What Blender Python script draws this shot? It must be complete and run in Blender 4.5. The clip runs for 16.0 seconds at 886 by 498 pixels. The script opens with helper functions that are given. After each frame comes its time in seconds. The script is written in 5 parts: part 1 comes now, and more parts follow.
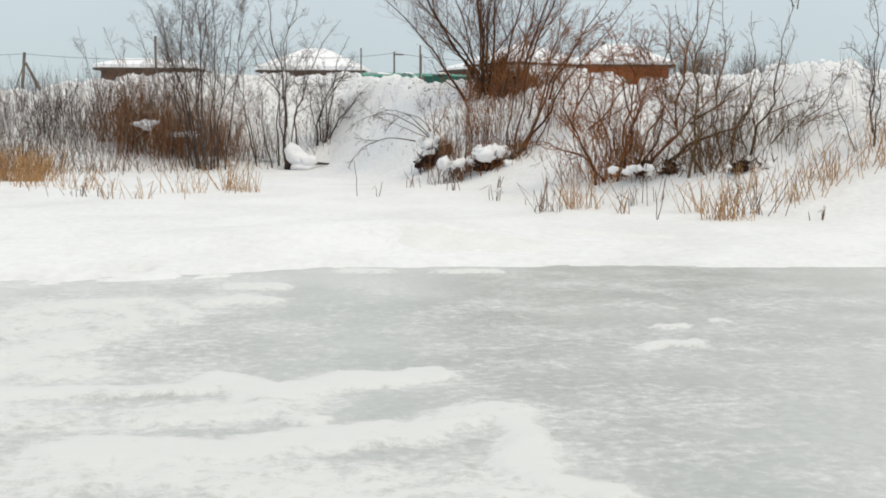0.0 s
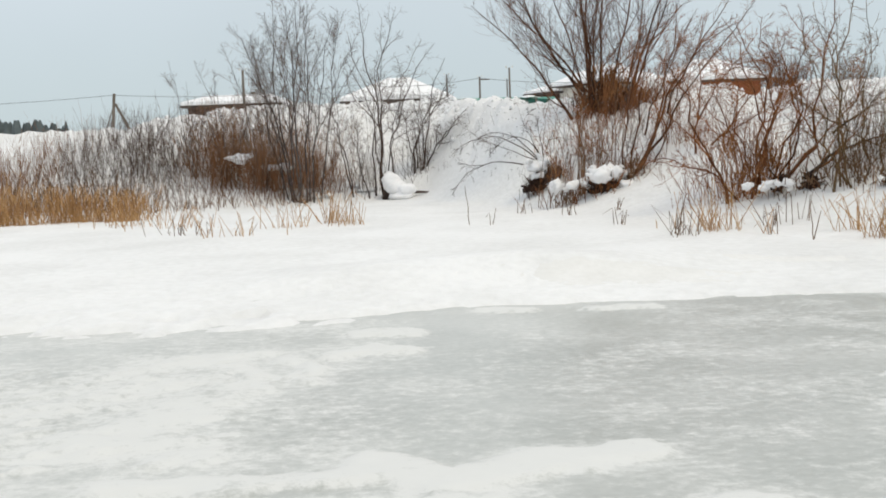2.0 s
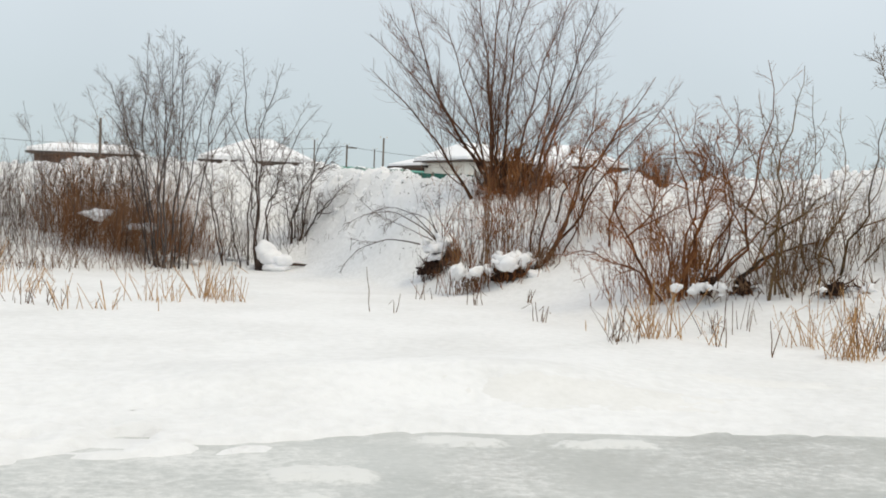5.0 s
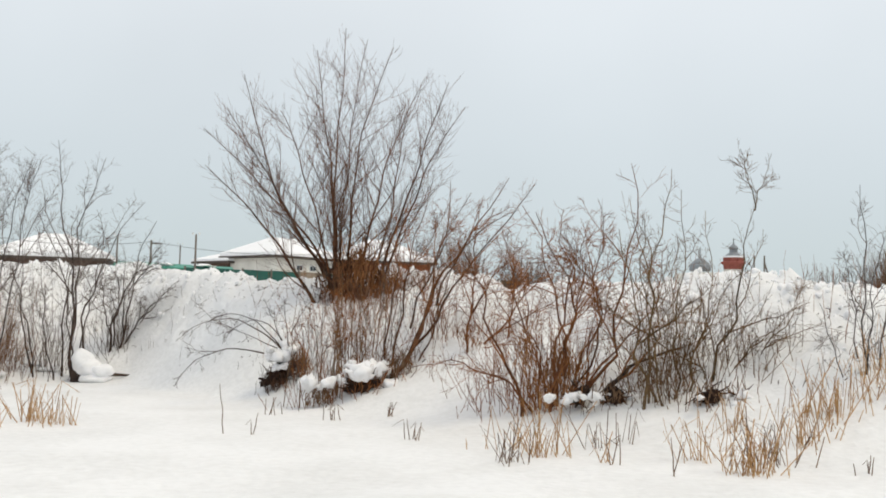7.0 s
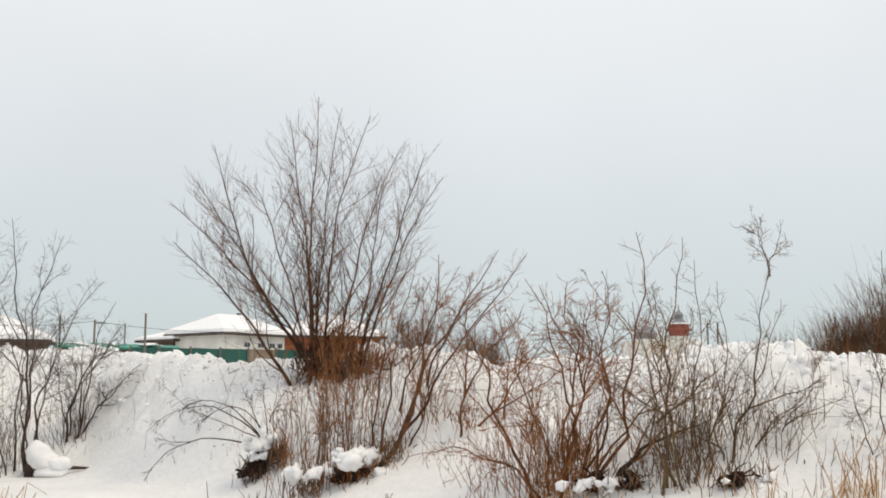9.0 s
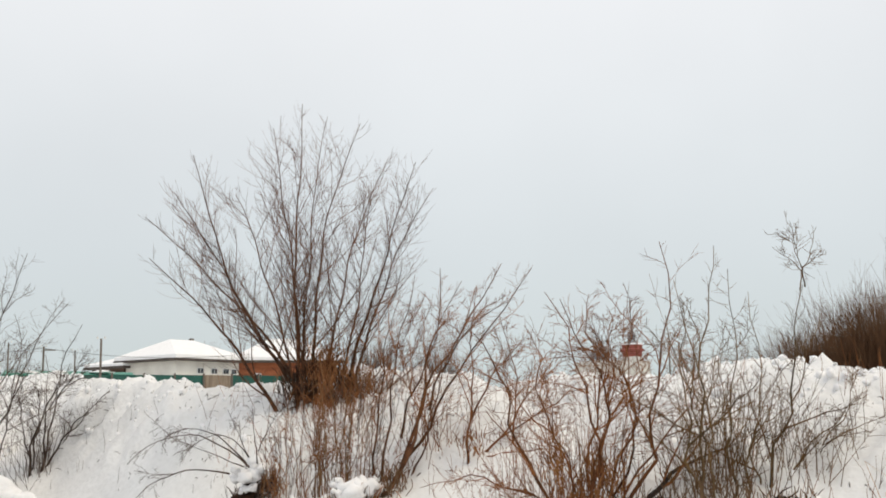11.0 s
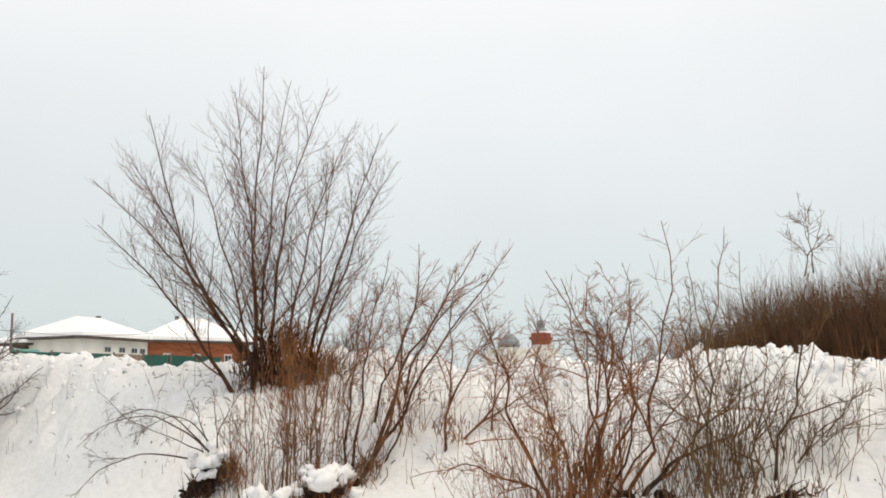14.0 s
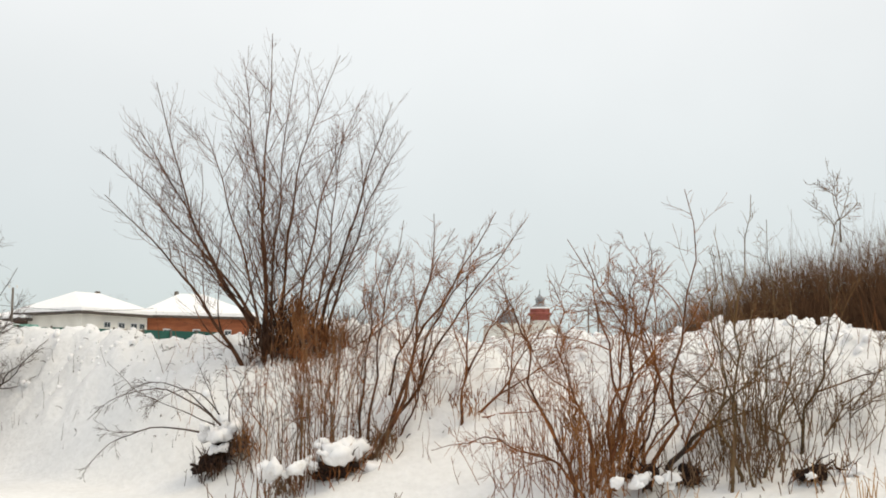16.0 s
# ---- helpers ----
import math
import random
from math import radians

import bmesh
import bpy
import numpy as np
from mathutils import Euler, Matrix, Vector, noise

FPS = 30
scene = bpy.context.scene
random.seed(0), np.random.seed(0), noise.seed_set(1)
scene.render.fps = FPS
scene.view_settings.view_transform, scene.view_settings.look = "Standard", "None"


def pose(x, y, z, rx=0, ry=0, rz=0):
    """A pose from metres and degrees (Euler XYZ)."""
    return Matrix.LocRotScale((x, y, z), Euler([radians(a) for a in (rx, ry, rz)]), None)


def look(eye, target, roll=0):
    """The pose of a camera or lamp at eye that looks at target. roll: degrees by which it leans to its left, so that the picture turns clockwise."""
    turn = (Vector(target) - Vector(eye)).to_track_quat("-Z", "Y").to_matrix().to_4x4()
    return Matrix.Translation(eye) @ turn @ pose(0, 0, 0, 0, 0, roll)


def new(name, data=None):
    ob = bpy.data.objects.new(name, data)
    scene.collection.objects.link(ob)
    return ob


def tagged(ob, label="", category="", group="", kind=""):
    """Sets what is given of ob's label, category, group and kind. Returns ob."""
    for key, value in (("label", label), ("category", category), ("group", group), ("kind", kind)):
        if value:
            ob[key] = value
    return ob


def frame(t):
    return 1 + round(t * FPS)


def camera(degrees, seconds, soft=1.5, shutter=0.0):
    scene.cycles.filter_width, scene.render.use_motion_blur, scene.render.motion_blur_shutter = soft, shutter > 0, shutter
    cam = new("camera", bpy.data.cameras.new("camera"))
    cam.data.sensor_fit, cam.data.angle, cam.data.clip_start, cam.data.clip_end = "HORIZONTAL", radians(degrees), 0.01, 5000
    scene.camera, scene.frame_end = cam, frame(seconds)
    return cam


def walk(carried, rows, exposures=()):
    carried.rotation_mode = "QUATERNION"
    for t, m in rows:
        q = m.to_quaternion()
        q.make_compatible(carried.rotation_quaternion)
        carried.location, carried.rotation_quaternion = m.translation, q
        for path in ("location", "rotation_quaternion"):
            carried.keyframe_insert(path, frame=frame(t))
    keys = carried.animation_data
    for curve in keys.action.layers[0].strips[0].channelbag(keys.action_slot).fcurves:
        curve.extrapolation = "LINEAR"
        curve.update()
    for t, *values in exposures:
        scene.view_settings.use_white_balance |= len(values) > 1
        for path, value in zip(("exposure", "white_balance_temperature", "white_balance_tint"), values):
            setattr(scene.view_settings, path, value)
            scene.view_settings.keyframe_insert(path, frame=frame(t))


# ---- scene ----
cam = camera(43.3, 16.0, 1.8)
PATH = [
    (0, (0.3, -0.733, 1.559), (0.263, 1.254, 1.337), 0.3),
    (0.5, (0.2, -0.425, 1.556), (0.143, 1.568, 1.404), -0.1),
    (1, (0.003, -0.167, 1.526), (0.014, 1.825, 1.342), -0.6),
    (1.5, (-0.21, 0.235, 1.525), (-0.169, 2.224, 1.312), -0.4),
    (2, (-0.329, 0.666, 1.497), (-0.515, 2.65, 1.324), -2.0),
    (2.5, (-0.455, 0.905, 1.567), (-0.648, 2.891, 1.436), -1.3),
    (3, (-0.634, 1.241, 1.574), (-0.692, 3.237, 1.467), -1.5),
    (3.2, (-0.613, 1.41, 1.561), (-0.668, 3.407, 1.457), -1.6),
    (5.3, (-1.469, 2.886, 1.628), (-1.369, 4.883, 1.585), 2.2),
    (5.5, (-1.597, 2.924, 1.612), (-1.455, 4.919, 1.571), 1.0),
    (6, (-1.834, 3.259, 1.682), (-1.578, 5.242, 1.663), 0.8),
    (6.5, (-1.875, 3.721, 1.795), (-1.565, 5.696, 1.806), 1.5),
    (7, (-2.099, 3.998, 1.828), (-1.661, 5.945, 1.957), 1.4),
    (7.5, (-2.268, 4.267, 1.894), (-1.746, 6.191, 2.062), -0.3),
    (8, (-2.397, 4.56, 1.954), (-1.871, 6.48, 2.151), -1.9),
    (8.5, (-2.522, 4.89, 1.987), (-1.995, 6.803, 2.237), -0.5),
    (9, (-2.644, 5.213, 1.972), (-2.107, 7.123, 2.23), -0.0),
    (9.2, (-2.673, 5.339, 1.987), (-2.138, 7.247, 2.257), -1.9),
    (11.3, (-3.228, 6.744, 1.971), (-2.589, 8.615, 2.272), -0.5),
    (11.5, (-3.287, 6.821, 1.961), (-2.638, 8.689, 2.258), -0.3),
    (12, (-3.458, 7.114, 2.012), (-2.735, 8.962, 2.261), -1.2),
    (12.5, (-3.436, 7.424, 2.036), (-2.73, 9.276, 2.302), -1.0),
    (13, (-3.588, 7.594, 1.986), (-2.901, 9.451, 2.275), 0.5),
    (13.5, (-3.797, 7.753, 1.991), (-3.023, 9.576, 2.267), -0.2),
    (14, (-3.842, 7.946, 1.978), (-3.056, 9.765, 2.25), 0.1),
    (14.5, (-3.789, 8.205, 1.956), (-3.045, 10.04, 2.239), 0.1),
    (15, (-3.832, 8.318, 1.931), (-3.066, 10.147, 2.193), 1.1),
    (15.5, (-3.894, 8.342, 1.963), (-3.093, 10.159, 2.205), -0.3),
    (16, (-3.95, 8.369, 1.931), (-3.157, 10.191, 2.161), 0.1),
]
EXPOSURES = [(0, 0.17, 6600, 10), (5.5, 0.19, 6650, 10), (9, 0.23, 6950, 12.5), (12.5, 0.23, 7000, 12.5), (13.3, 0.34, 7050, 12.5), (15, 0.35, 7100, 12), (16, 0.34, 7100, 11.5)]
walk(cam, [(t, look(eye, target, roll)) for t, eye, target, roll in PATH], EXPOSURES)

# ---- world, sun, exposure ----
world = bpy.data.worlds.new("overcast_sky")
scene.world = world
world.use_nodes = True
wn, wl = world.node_tree.nodes, world.node_tree.links
wn.clear()
w_out = wn.new("ShaderNodeOutputWorld")
w_bg = wn.new("ShaderNodeBackground")
w_sky = wn.new("ShaderNodeTexSky")
w_sky.sky_type, w_sky.sun_disc = "NISHITA", False
w_sky.sun_elevation, w_sky.sun_rotation = radians(59), radians(127)
w_dim = wn.new("ShaderNodeMixRGB")
w_dim.blend_type = "MULTIPLY"
w_dim.inputs[0].default_value = 1.0
w_dim.inputs[2].default_value = (0.09, 0.09, 0.09, 1)
w_co = wn.new("ShaderNodeTexCoord")
w_sep = wn.new("ShaderNodeSeparateXYZ")
w_ramp = wn.new("ShaderNodeValToRGB")
w_ramp.color_ramp.elements[0].position, w_ramp.color_ramp.elements[0].color = 0.0, (0.482, 0.575, 0.612, 1)
w_ramp.color_ramp.elements[1].position, w_ramp.color_ramp.elements[1].color = 0.42, (0.78, 0.832, 0.888, 1)
w_mid = w_ramp.color_ramp.elements.new(0.14)
w_mid.color = (0.582, 0.660, 0.712, 1)
w_noise = wn.new("ShaderNodeTexNoise")
w_noise.inputs["Scale"].default_value, w_noise.inputs["Detail"].default_value = 2.2, 4.0
w_cl = wn.new("ShaderNodeMapRange")
w_cl.inputs[1].default_value, w_cl.inputs[2].default_value = 0.3, 0.7
w_cl.inputs[3].default_value, w_cl.inputs[4].default_value = 0.95, 1.05
w_mul = wn.new("ShaderNodeMixRGB")
w_mul.blend_type = "MULTIPLY"
w_mul.inputs[0].default_value = 1.0
w_mix = wn.new("ShaderNodeMixRGB")
w_mix.inputs[0].default_value = 0.92
wl.new(w_co.outputs["Generated"], w_sep.inputs[0])
wl.new(w_co.outputs["Generated"], w_noise.inputs["Vector"])
wl.new(w_sep.outputs[2], w_ramp.inputs[0])
wl.new(w_noise.outputs[0], w_cl.inputs[0])
wl.new(w_ramp.outputs[0], w_mul.inputs[1])
wl.new(w_cl.outputs[0], w_mul.inputs[2])
wl.new(w_sky.outputs[0], w_dim.inputs[1])
wl.new(w_dim.outputs[0], w_mix.inputs[1])
wl.new(w_mul.outputs[0], w_mix.inputs[2])
wl.new(w_mix.outputs[0], w_bg.inputs[0])
w_bg.inputs[1].default_value = 1.0
wl.new(w_bg.outputs[0], w_out.inputs[0])
sun = new("sun", bpy.data.lights.new("sun", "SUN"))
sun.data.energy, sun.data.angle, sun.data.color = 0.95, radians(18), (1.0, 0.865, 0.62)
sun.matrix_world = look((24, -8, 50), (0, 10, 0))


# ---- materials ----
def material(name, dark, light, scale=6.0, rough=0.8, bump=0.2, bump_scale=40.0, contrast=(0.35, 0.65), fine=0.25, depth=0.01, stretch=(1, 1, 1), spec=0.3, per_object=0.0):
    """Two tones mixed by a coarse and a fine noise, with a fine relief."""
    m = bpy.data.materials.new(name)
    m.use_nodes = True
    n, l = m.node_tree.nodes, m.node_tree.links
    b = n["Principled BSDF"]
    b.inputs["Roughness"].default_value = rough
    b.inputs["Specular IOR Level"].default_value = spec
    co, mp = n.new("ShaderNodeTexCoord"), n.new("ShaderNodeMapping")
    mp.inputs["Scale"].default_value = stretch
    l.new(co.outputs["Object"], mp.inputs[0])
    a, f = n.new("ShaderNodeTexNoise"), n.new("ShaderNodeTexNoise")
    a.inputs["Scale"].default_value, a.inputs["Detail"].default_value = scale, 5
    f.inputs["Scale"].default_value, f.inputs["Detail"].default_value = bump_scale, 4
    l.new(mp.outputs[0], a.inputs["Vector"])
    l.new(mp.outputs[0], f.inputs["Vector"])
    mixf = n.new("ShaderNodeMix")
    mixf.inputs[0].default_value = fine
    l.new(a.outputs[0], mixf.inputs[2])
    l.new(f.outputs[0], mixf.inputs[3])
    r = n.new("ShaderNodeValToRGB")
    r.color_ramp.elements[0].position, r.color_ramp.elements[1].position = contrast
    r.color_ramp.elements[0].color, r.color_ramp.elements[1].color = (*dark, 1), (*light, 1)
    l.new(mixf.outputs[0], r.inputs[0])
    col = r.outputs[0]
    if per_object:
        oi, hs, mr = n.new("ShaderNodeObjectInfo"), n.new("ShaderNodeHueSaturation"), n.new("ShaderNodeMapRange")
        mr.inputs[3].default_value, mr.inputs[4].default_value = 1 - per_object, 1 + per_object
        l.new(oi.outputs["Random"], mr.inputs[0])
        l.new(mr.outputs[0], hs.inputs["Value"])
        l.new(col, hs.inputs["Color"])
        col = hs.outputs[0]
    l.new(col, b.inputs["Base Color"])
    bp = n.new("ShaderNodeBump")
    bp.inputs["Strength"].default_value, bp.inputs["Distance"].default_value = bump, depth
    l.new(f.outputs[0], bp.inputs["Height"])
    l.new(bp.outputs[0], b.inputs["Normal"])
    return m


SNOW = material("snow", (0.70, 0.70, 0.69), (0.825, 0.827, 0.825), 0.55, 0.75, 0.6, 8.0, (0.3, 0.6), 0.4, 0.05)
SNOW_CAP = material("snow_cap", (0.82, 0.82, 0.82), (0.90, 0.90, 0.91), 3.0, 0.75, 0.4, 22.0, (0.3, 0.6), 0.4, 0.02)
# slightly greyer snow that carries the shore drift's shading in its colour
DRIFT_SHADE = material("drift_shade", (0.725, 0.72, 0.70), (0.80, 0.795, 0.78), 2.2, 0.7, 0.3, 16.0, (0.35, 0.65), 0.4, 0.01)
BARK_WARM = material("willow_bark_warm", (0.05, 0.017, 0.007), (0.21, 0.076, 0.026), 5.0, 0.85, 0.5, 60.0, per_object=0.3)
BARK_DARK = material("willow_bark_dark", (0.028, 0.019, 0.016), (0.095, 0.06, 0.045), 5.0, 0.85, 0.5, 60.0, per_object=0.25)
BARK_GREY = material("grey_bark", (0.04, 0.032, 0.03), (0.12, 0.095, 0.085), 5.0, 0.85, 0.5, 60.0, per_object=0.25)
TWIG_WARM = material("twigs_warm", (0.092, 0.030, 0.009), (0.34, 0.125, 0.038), 2.0, 0.85, 0.1, 60.0)
TWIG_GREY = material("twigs_grey", (0.065, 0.044, 0.037), (0.17, 0.125, 0.10), 2.0, 0.85, 0.1, 60.0)
TWIG_RED = material("twigs_red", (0.10, 0.042, 0.020), (0.29, 0.14, 0.065), 1.5, 0.85, 0.1, 60.0)
REED = material("dry_reed", (0.30, 0.15, 0.058), (0.62, 0.38, 0.17), 4.0, 0.8, 0.1, 60.0)
REED_BROWN = material("dry_weed", (0.09, 0.05, 0.028), (0.25, 0.15, 0.085), 3.0, 0.85, 0.1, 60.0)
TWIG_DARK = material("twigs_dark", (0.055, 0.023, 0.012), (0.19, 0.080, 0.038), 2.0, 0.85, 0.1, 60.0)
BARK_WILLOW = material("willow_bark_brown", (0.032, 0.013, 0.007), (0.16, 0.066, 0.028), 5.0, 0.85, 0.5, 60.0, per_object=0.3)
WOOD_BROWN = material("brown_wood_edge", (0.068, 0.034, 0.017), (0.20, 0.10, 0.05), 0.15, 0.9, 0.1, 60.0)
RUST = material("rusty_brush", (0.11, 0.052, 0.024), (0.33, 0.16, 0.075), 1.2, 0.9, 0.1, 60.0)
TWIG_OLIVE = material("twigs_olive", (0.068, 0.036, 0.016), (0.22, 0.122, 0.052), 2.0, 0.85, 0.1, 60.0)
SNAG = material("dark_snagged_twigs", (0.02, 0.010, 0.006), (0.11, 0.05, 0.025), 2.5, 0.9, 0.1, 60.0)
NEST = material("rusty_dry_grass", (0.14, 0.052, 0.018), (0.42, 0.19, 0.075), 2.5, 0.9, 0.1, 60.0)
BARK_OLIVE = material("olive_bark", (0.05, 0.032, 0.016), (0.20, 0.125, 0.06), 5.0, 0.85, 0.5, 60.0, per_object=0.3)
BARK_TAN = material("tan_bark", (0.085, 0.043, 0.02), (0.27, 0.15, 0.07), 5.0, 0.85, 0.5, 60.0, per_object=0.3)
SOIL = material("root_soil", (0.010, 0.006, 0.005), (0.045, 0.02, 0.012), 6.0, 0.95, 0.9, 30.0, depth=0.05)
PLASTER = material("white_plaster", (0.58, 0.56, 0.51), (0.74, 0.72, 0.66), 0.6, 0.9, 0.2, 30.0)
BRICK = material("brick_wall", (0.24, 0.075, 0.035), (0.38, 0.13, 0.06), 0.8, 0.9, 0.4, 12.0, stretch=(1, 1, 4))
BRICK_RED = material("red_brick", (0.20, 0.055, 0.045), (0.33, 0.11, 0.085), 0.8, 0.9, 0.4, 8.0)
LOG = material("dark_log_wall", (0.07, 0.045, 0.035), (0.16, 0.105, 0.08), 0.8, 0.9, 0.5, 8.0, stretch=(1, 1, 5))
EAVE = material("eave_board", (0.05, 0.04, 0.035), (0.11, 0.09, 0.075), 1.0, 0.8, 0.2, 20.0)
FENCE = material("green_metal_fence", (0.004, 0.055, 0.043), (0.012, 0.095, 0.072), 0.7, 0.5, 0.1, 20.0, spec=0.4, per_object=0.12)
TEAL = material("teal_roof_sheet", (0.02, 0.20, 0.14), (0.05, 0.30, 0.21), 0.7, 0.5, 0.1, 20.0)
POST = material("grey_wood", (0.10, 0.085, 0.07), (0.22, 0.19, 0.165), 2.0, 0.9, 0.4, 20.0, stretch=(1, 1, 0.2))
GATE = material("weathered_gate", (0.16, 0.12, 0.09), (0.30, 0.24, 0.18), 1.5, 0.9, 0.3, 20.0, stretch=(4, 4, 0.4))
FRAME = material("white_window_frame", (0.62, 0.62, 0.6), (0.74, 0.74, 0.72), 3.0, 0.6, 0.1, 30.0)
GLASS = material("dark_window_glass", (0.03, 0.035, 0.04), (0.07, 0.08, 0.09), 1.0, 0.08, 0.0, 20.0, spec=0.6)
DOME = material("grey_zinc_dome", (0.14, 0.16, 0.17), (0.26, 0.28, 0.30), 1.0, 0.45, 0.1, 20.0, spec=0.5)
WOODS = material("far_woods", (0.07, 0.09, 0.095), (0.13, 0.15, 0.15), 0.05, 0.95, 0.0, 1.0)
WIRE = material("wire", (0.05, 0.05, 0.055), (0.09, 0.09, 0.1), 1.0, 0.6, 0.0, 20.0)


def ice_material():
    m = material("lake_ice", (0.39, 0.405, 0.38), (0.53, 0.54, 0.515), 0.55, 0.34, 0.25, 14.0, (0.35, 0.66), 0.4, 0.008, (1, 1.2, 1), 0.35)
    n, l = m.node_tree.nodes, m.node_tree.links
    b = n["Principled BSDF"]
    base = b.inputs["Base Color"].links[0].from_socket
    co, mp = n.new("ShaderNodeTexCoord"), n.new("ShaderNodeMapping")
    mp.inputs["Scale"].default_value = (1.0, 1.15, 1.0)
    mp.inputs["Rotation"].default_value = (0, 0, radians(-12))
    l.new(co.outputs["Object"], mp.inputs[0])
    coarse, grain = n.new("ShaderNodeTexNoise"), n.new("ShaderNodeTexNoise")
    coarse.inputs["Scale"].default_value, coarse.inputs["Detail"].default_value = 1.3, 6
    grain.inputs["Scale"].default_value, grain.inputs["Detail"].default_value = 10.0, 10
    grain.inputs["Roughness"].default_value = 0.78
    l.new(mp.outputs[0], coarse.inputs["Vector"])
    l.new(mp.outputs[0], grain.inputs["Vector"])
    add = n.new("ShaderNodeMix")
    add.inputs[0].default_value = 0.7
    l.new(coarse.outputs[0], add.inputs[2])
    l.new(grain.outputs[0], add.inputs[3])
    mask = n.new("ShaderNodeMapRange")
    mask.inputs[1].default_value, mask.inputs[2].default_value = 0.455, 0.60
    mask.inputs[4].default_value = 0.9
    # thin snow where the wind has laid it, torn at its edges by the grain
    veil, push, plus = n.new("ShaderNodeAttribute"), n.new("ShaderNodeMapRange"), n.new("ShaderNodeMath")
    veil.attribute_name = "snow_cover"
    push.inputs[3].default_value, push.inputs[4].default_value = -0.025, 0.165
    plus.operation = "ADD"
    l.new(veil.outputs["Fac"], push.inputs[0])
    l.new(add.outputs[0], plus.inputs[0])
    l.new(push.outputs[0], plus.inputs[1])
    l.new(plus.outputs[0], mask.inputs[0])
    mix = n.new("ShaderNodeMixRGB")
    mix.inputs[2].default_value = (0.725, 0.728, 0.712, 1)
    l.new(mask.outputs[0], mix.inputs[0])
    l.new(base, mix.inputs[1])
    l.new(mix.outputs[0], b.inputs["Base Color"])
    rg = n.new("ShaderNodeMapRange")
    rg.inputs[3].default_value, rg.inputs[4].default_value = 0.30, 0.75
    l.new(mask.outputs[0], rg.inputs[0])
    l.new(rg.outputs[0], b.inputs["Roughness"])
    return m


ICE = ice_material()


# ---- small tools ----
def mesh_of(name, verts, faces, mat, smooth=False):
    me = bpy.data.meshes.new(name)
    me.from_pydata([tuple(v) for v in verts], [], faces)
    me.materials.append(mat)
    if smooth:
        me.polygons.foreach_set("use_smooth", [True] * len(me.polygons))
    me.update()
    return me


def part(name, bm, mat, parent, label="", smooth=False):
    me = bpy.data.meshes.new(name)
    bm.to_mesh(me)
    bm.free()
    me.materials.append(mat)
    if smooth:
        me.polygons.foreach_set("use_smooth", [True] * len(me.polygons))
    ob = new(name, me)
    ob.parent = parent
    if label:
        tagged(ob, label)
    return ob


def piece(name, verts, faces, mat, parent, label="", smooth=False):
    ob = new(name, mesh_of(name, verts, faces, mat, smooth))
    ob.parent = parent
    if label:
        tagged(ob, label)
    return ob


def thing(name, x, y, z, label, category, group="", turn=0.0):
    ob = new(name)
    ob.matrix_world = pose(x, y, z, 0, 0, turn)
    return tagged(ob, label, category, group)


def box(sx, sy, sz, x=0, y=0, z=0, bevel=0.0, bm=None):
    """A box whose base centre lies at x, y, z."""
    bm = bm or bmesh.new()
    made = bmesh.ops.create_cube(bm, size=1, matrix=Matrix.Translation((x, y, z + sz / 2)) @ Matrix.Diagonal((sx, sy, sz, 1)))
    if bevel:
        edges = list({e for v in made["verts"] for e in v.link_edges})
        bmesh.ops.bevel(bm, geom=edges, offset=bevel, segments=2, affect="EDGES")
    return bm


def lattice(ix, iy, seed):
    h = (ix.astype(np.int64) * 374761393 + iy.astype(np.int64) * 668265263 + seed * 974711) & 0x7FFFFFFF
    h = ((h ^ (h >> 13)) * 1274126177) & 0x7FFFFFFF
    return ((h ^ (h >> 16)) & 0xFFFF) / 65535.0


def value_noise(x, y, seed=0):
    """Smooth noise of 0 to 1 over the plane."""
    x, y = np.asarray(x, float), np.asarray(y, float)
    ix, iy = np.floor(x), np.floor(y)
    fx, fy = x - ix, y - iy
    fx, fy = fx * fx * (3 - 2 * fx), fy * fy * (3 - 2 * fy)
    a, b = lattice(ix, iy, seed), lattice(ix + 1, iy, seed)
    c, d = lattice(ix, iy + 1, seed), lattice(ix + 1, iy + 1, seed)
    return (a * (1 - fx) + b * fx) * (1 - fy) + (c * (1 - fx) + d * fx) * fy


def fbm(x, y, seed=0, octaves=4):
    total, amp, norm = 0.0, 1.0, 0.0
    for i in range(octaves):
        total = total + amp * value_noise(x * 2**i + 17.3 * i, y * 2**i - 9.1 * i, seed + i)
        norm += amp
        amp *= 0.5
    return total / norm


def smooth(s):
    s = np.clip(s, 0, 1)
    return s * s * (3 - 2 * s)


# ---- the lie of the land ----
EDGE_X, EDGE_Y = (-30, -10, -6, -4.2, -2.7, -1.0, 0.4, 2.0, 4.6, 12, 40), (6.0, 8.6, 9.6, 10.1, 10.5, 11.1, 11.45, 11.6, 11.7, 12.0, 12.0)
FOOT_X, FOOT_Y = (-40, -12, -8, -6, -4.5, -3.4, -2.4, -1.0, 0.7, 2.2, 4.2, 5.5, 7, 9, 12, 20, 60), (31, 29.0, 29.4, 30.6, 31.3, 30.4, 28.4, 25.8, 23.6, 22.2, 19.5, 18.2, 17.2, 16.5, 15.5, 14, 12)
CREST_X = (-40, -17, -13.6, -12.7, -11, -10.1, -7.4, -5.0, -3.4, -2.6, -1.4, -1.0, -0.75, -0.3, 0.05, 0.6, 1.5, 2.2, 2.8, 3.7, 4.2, 5.2, 6.1, 6.9, 7.7, 8.7, 12, 20, 60)
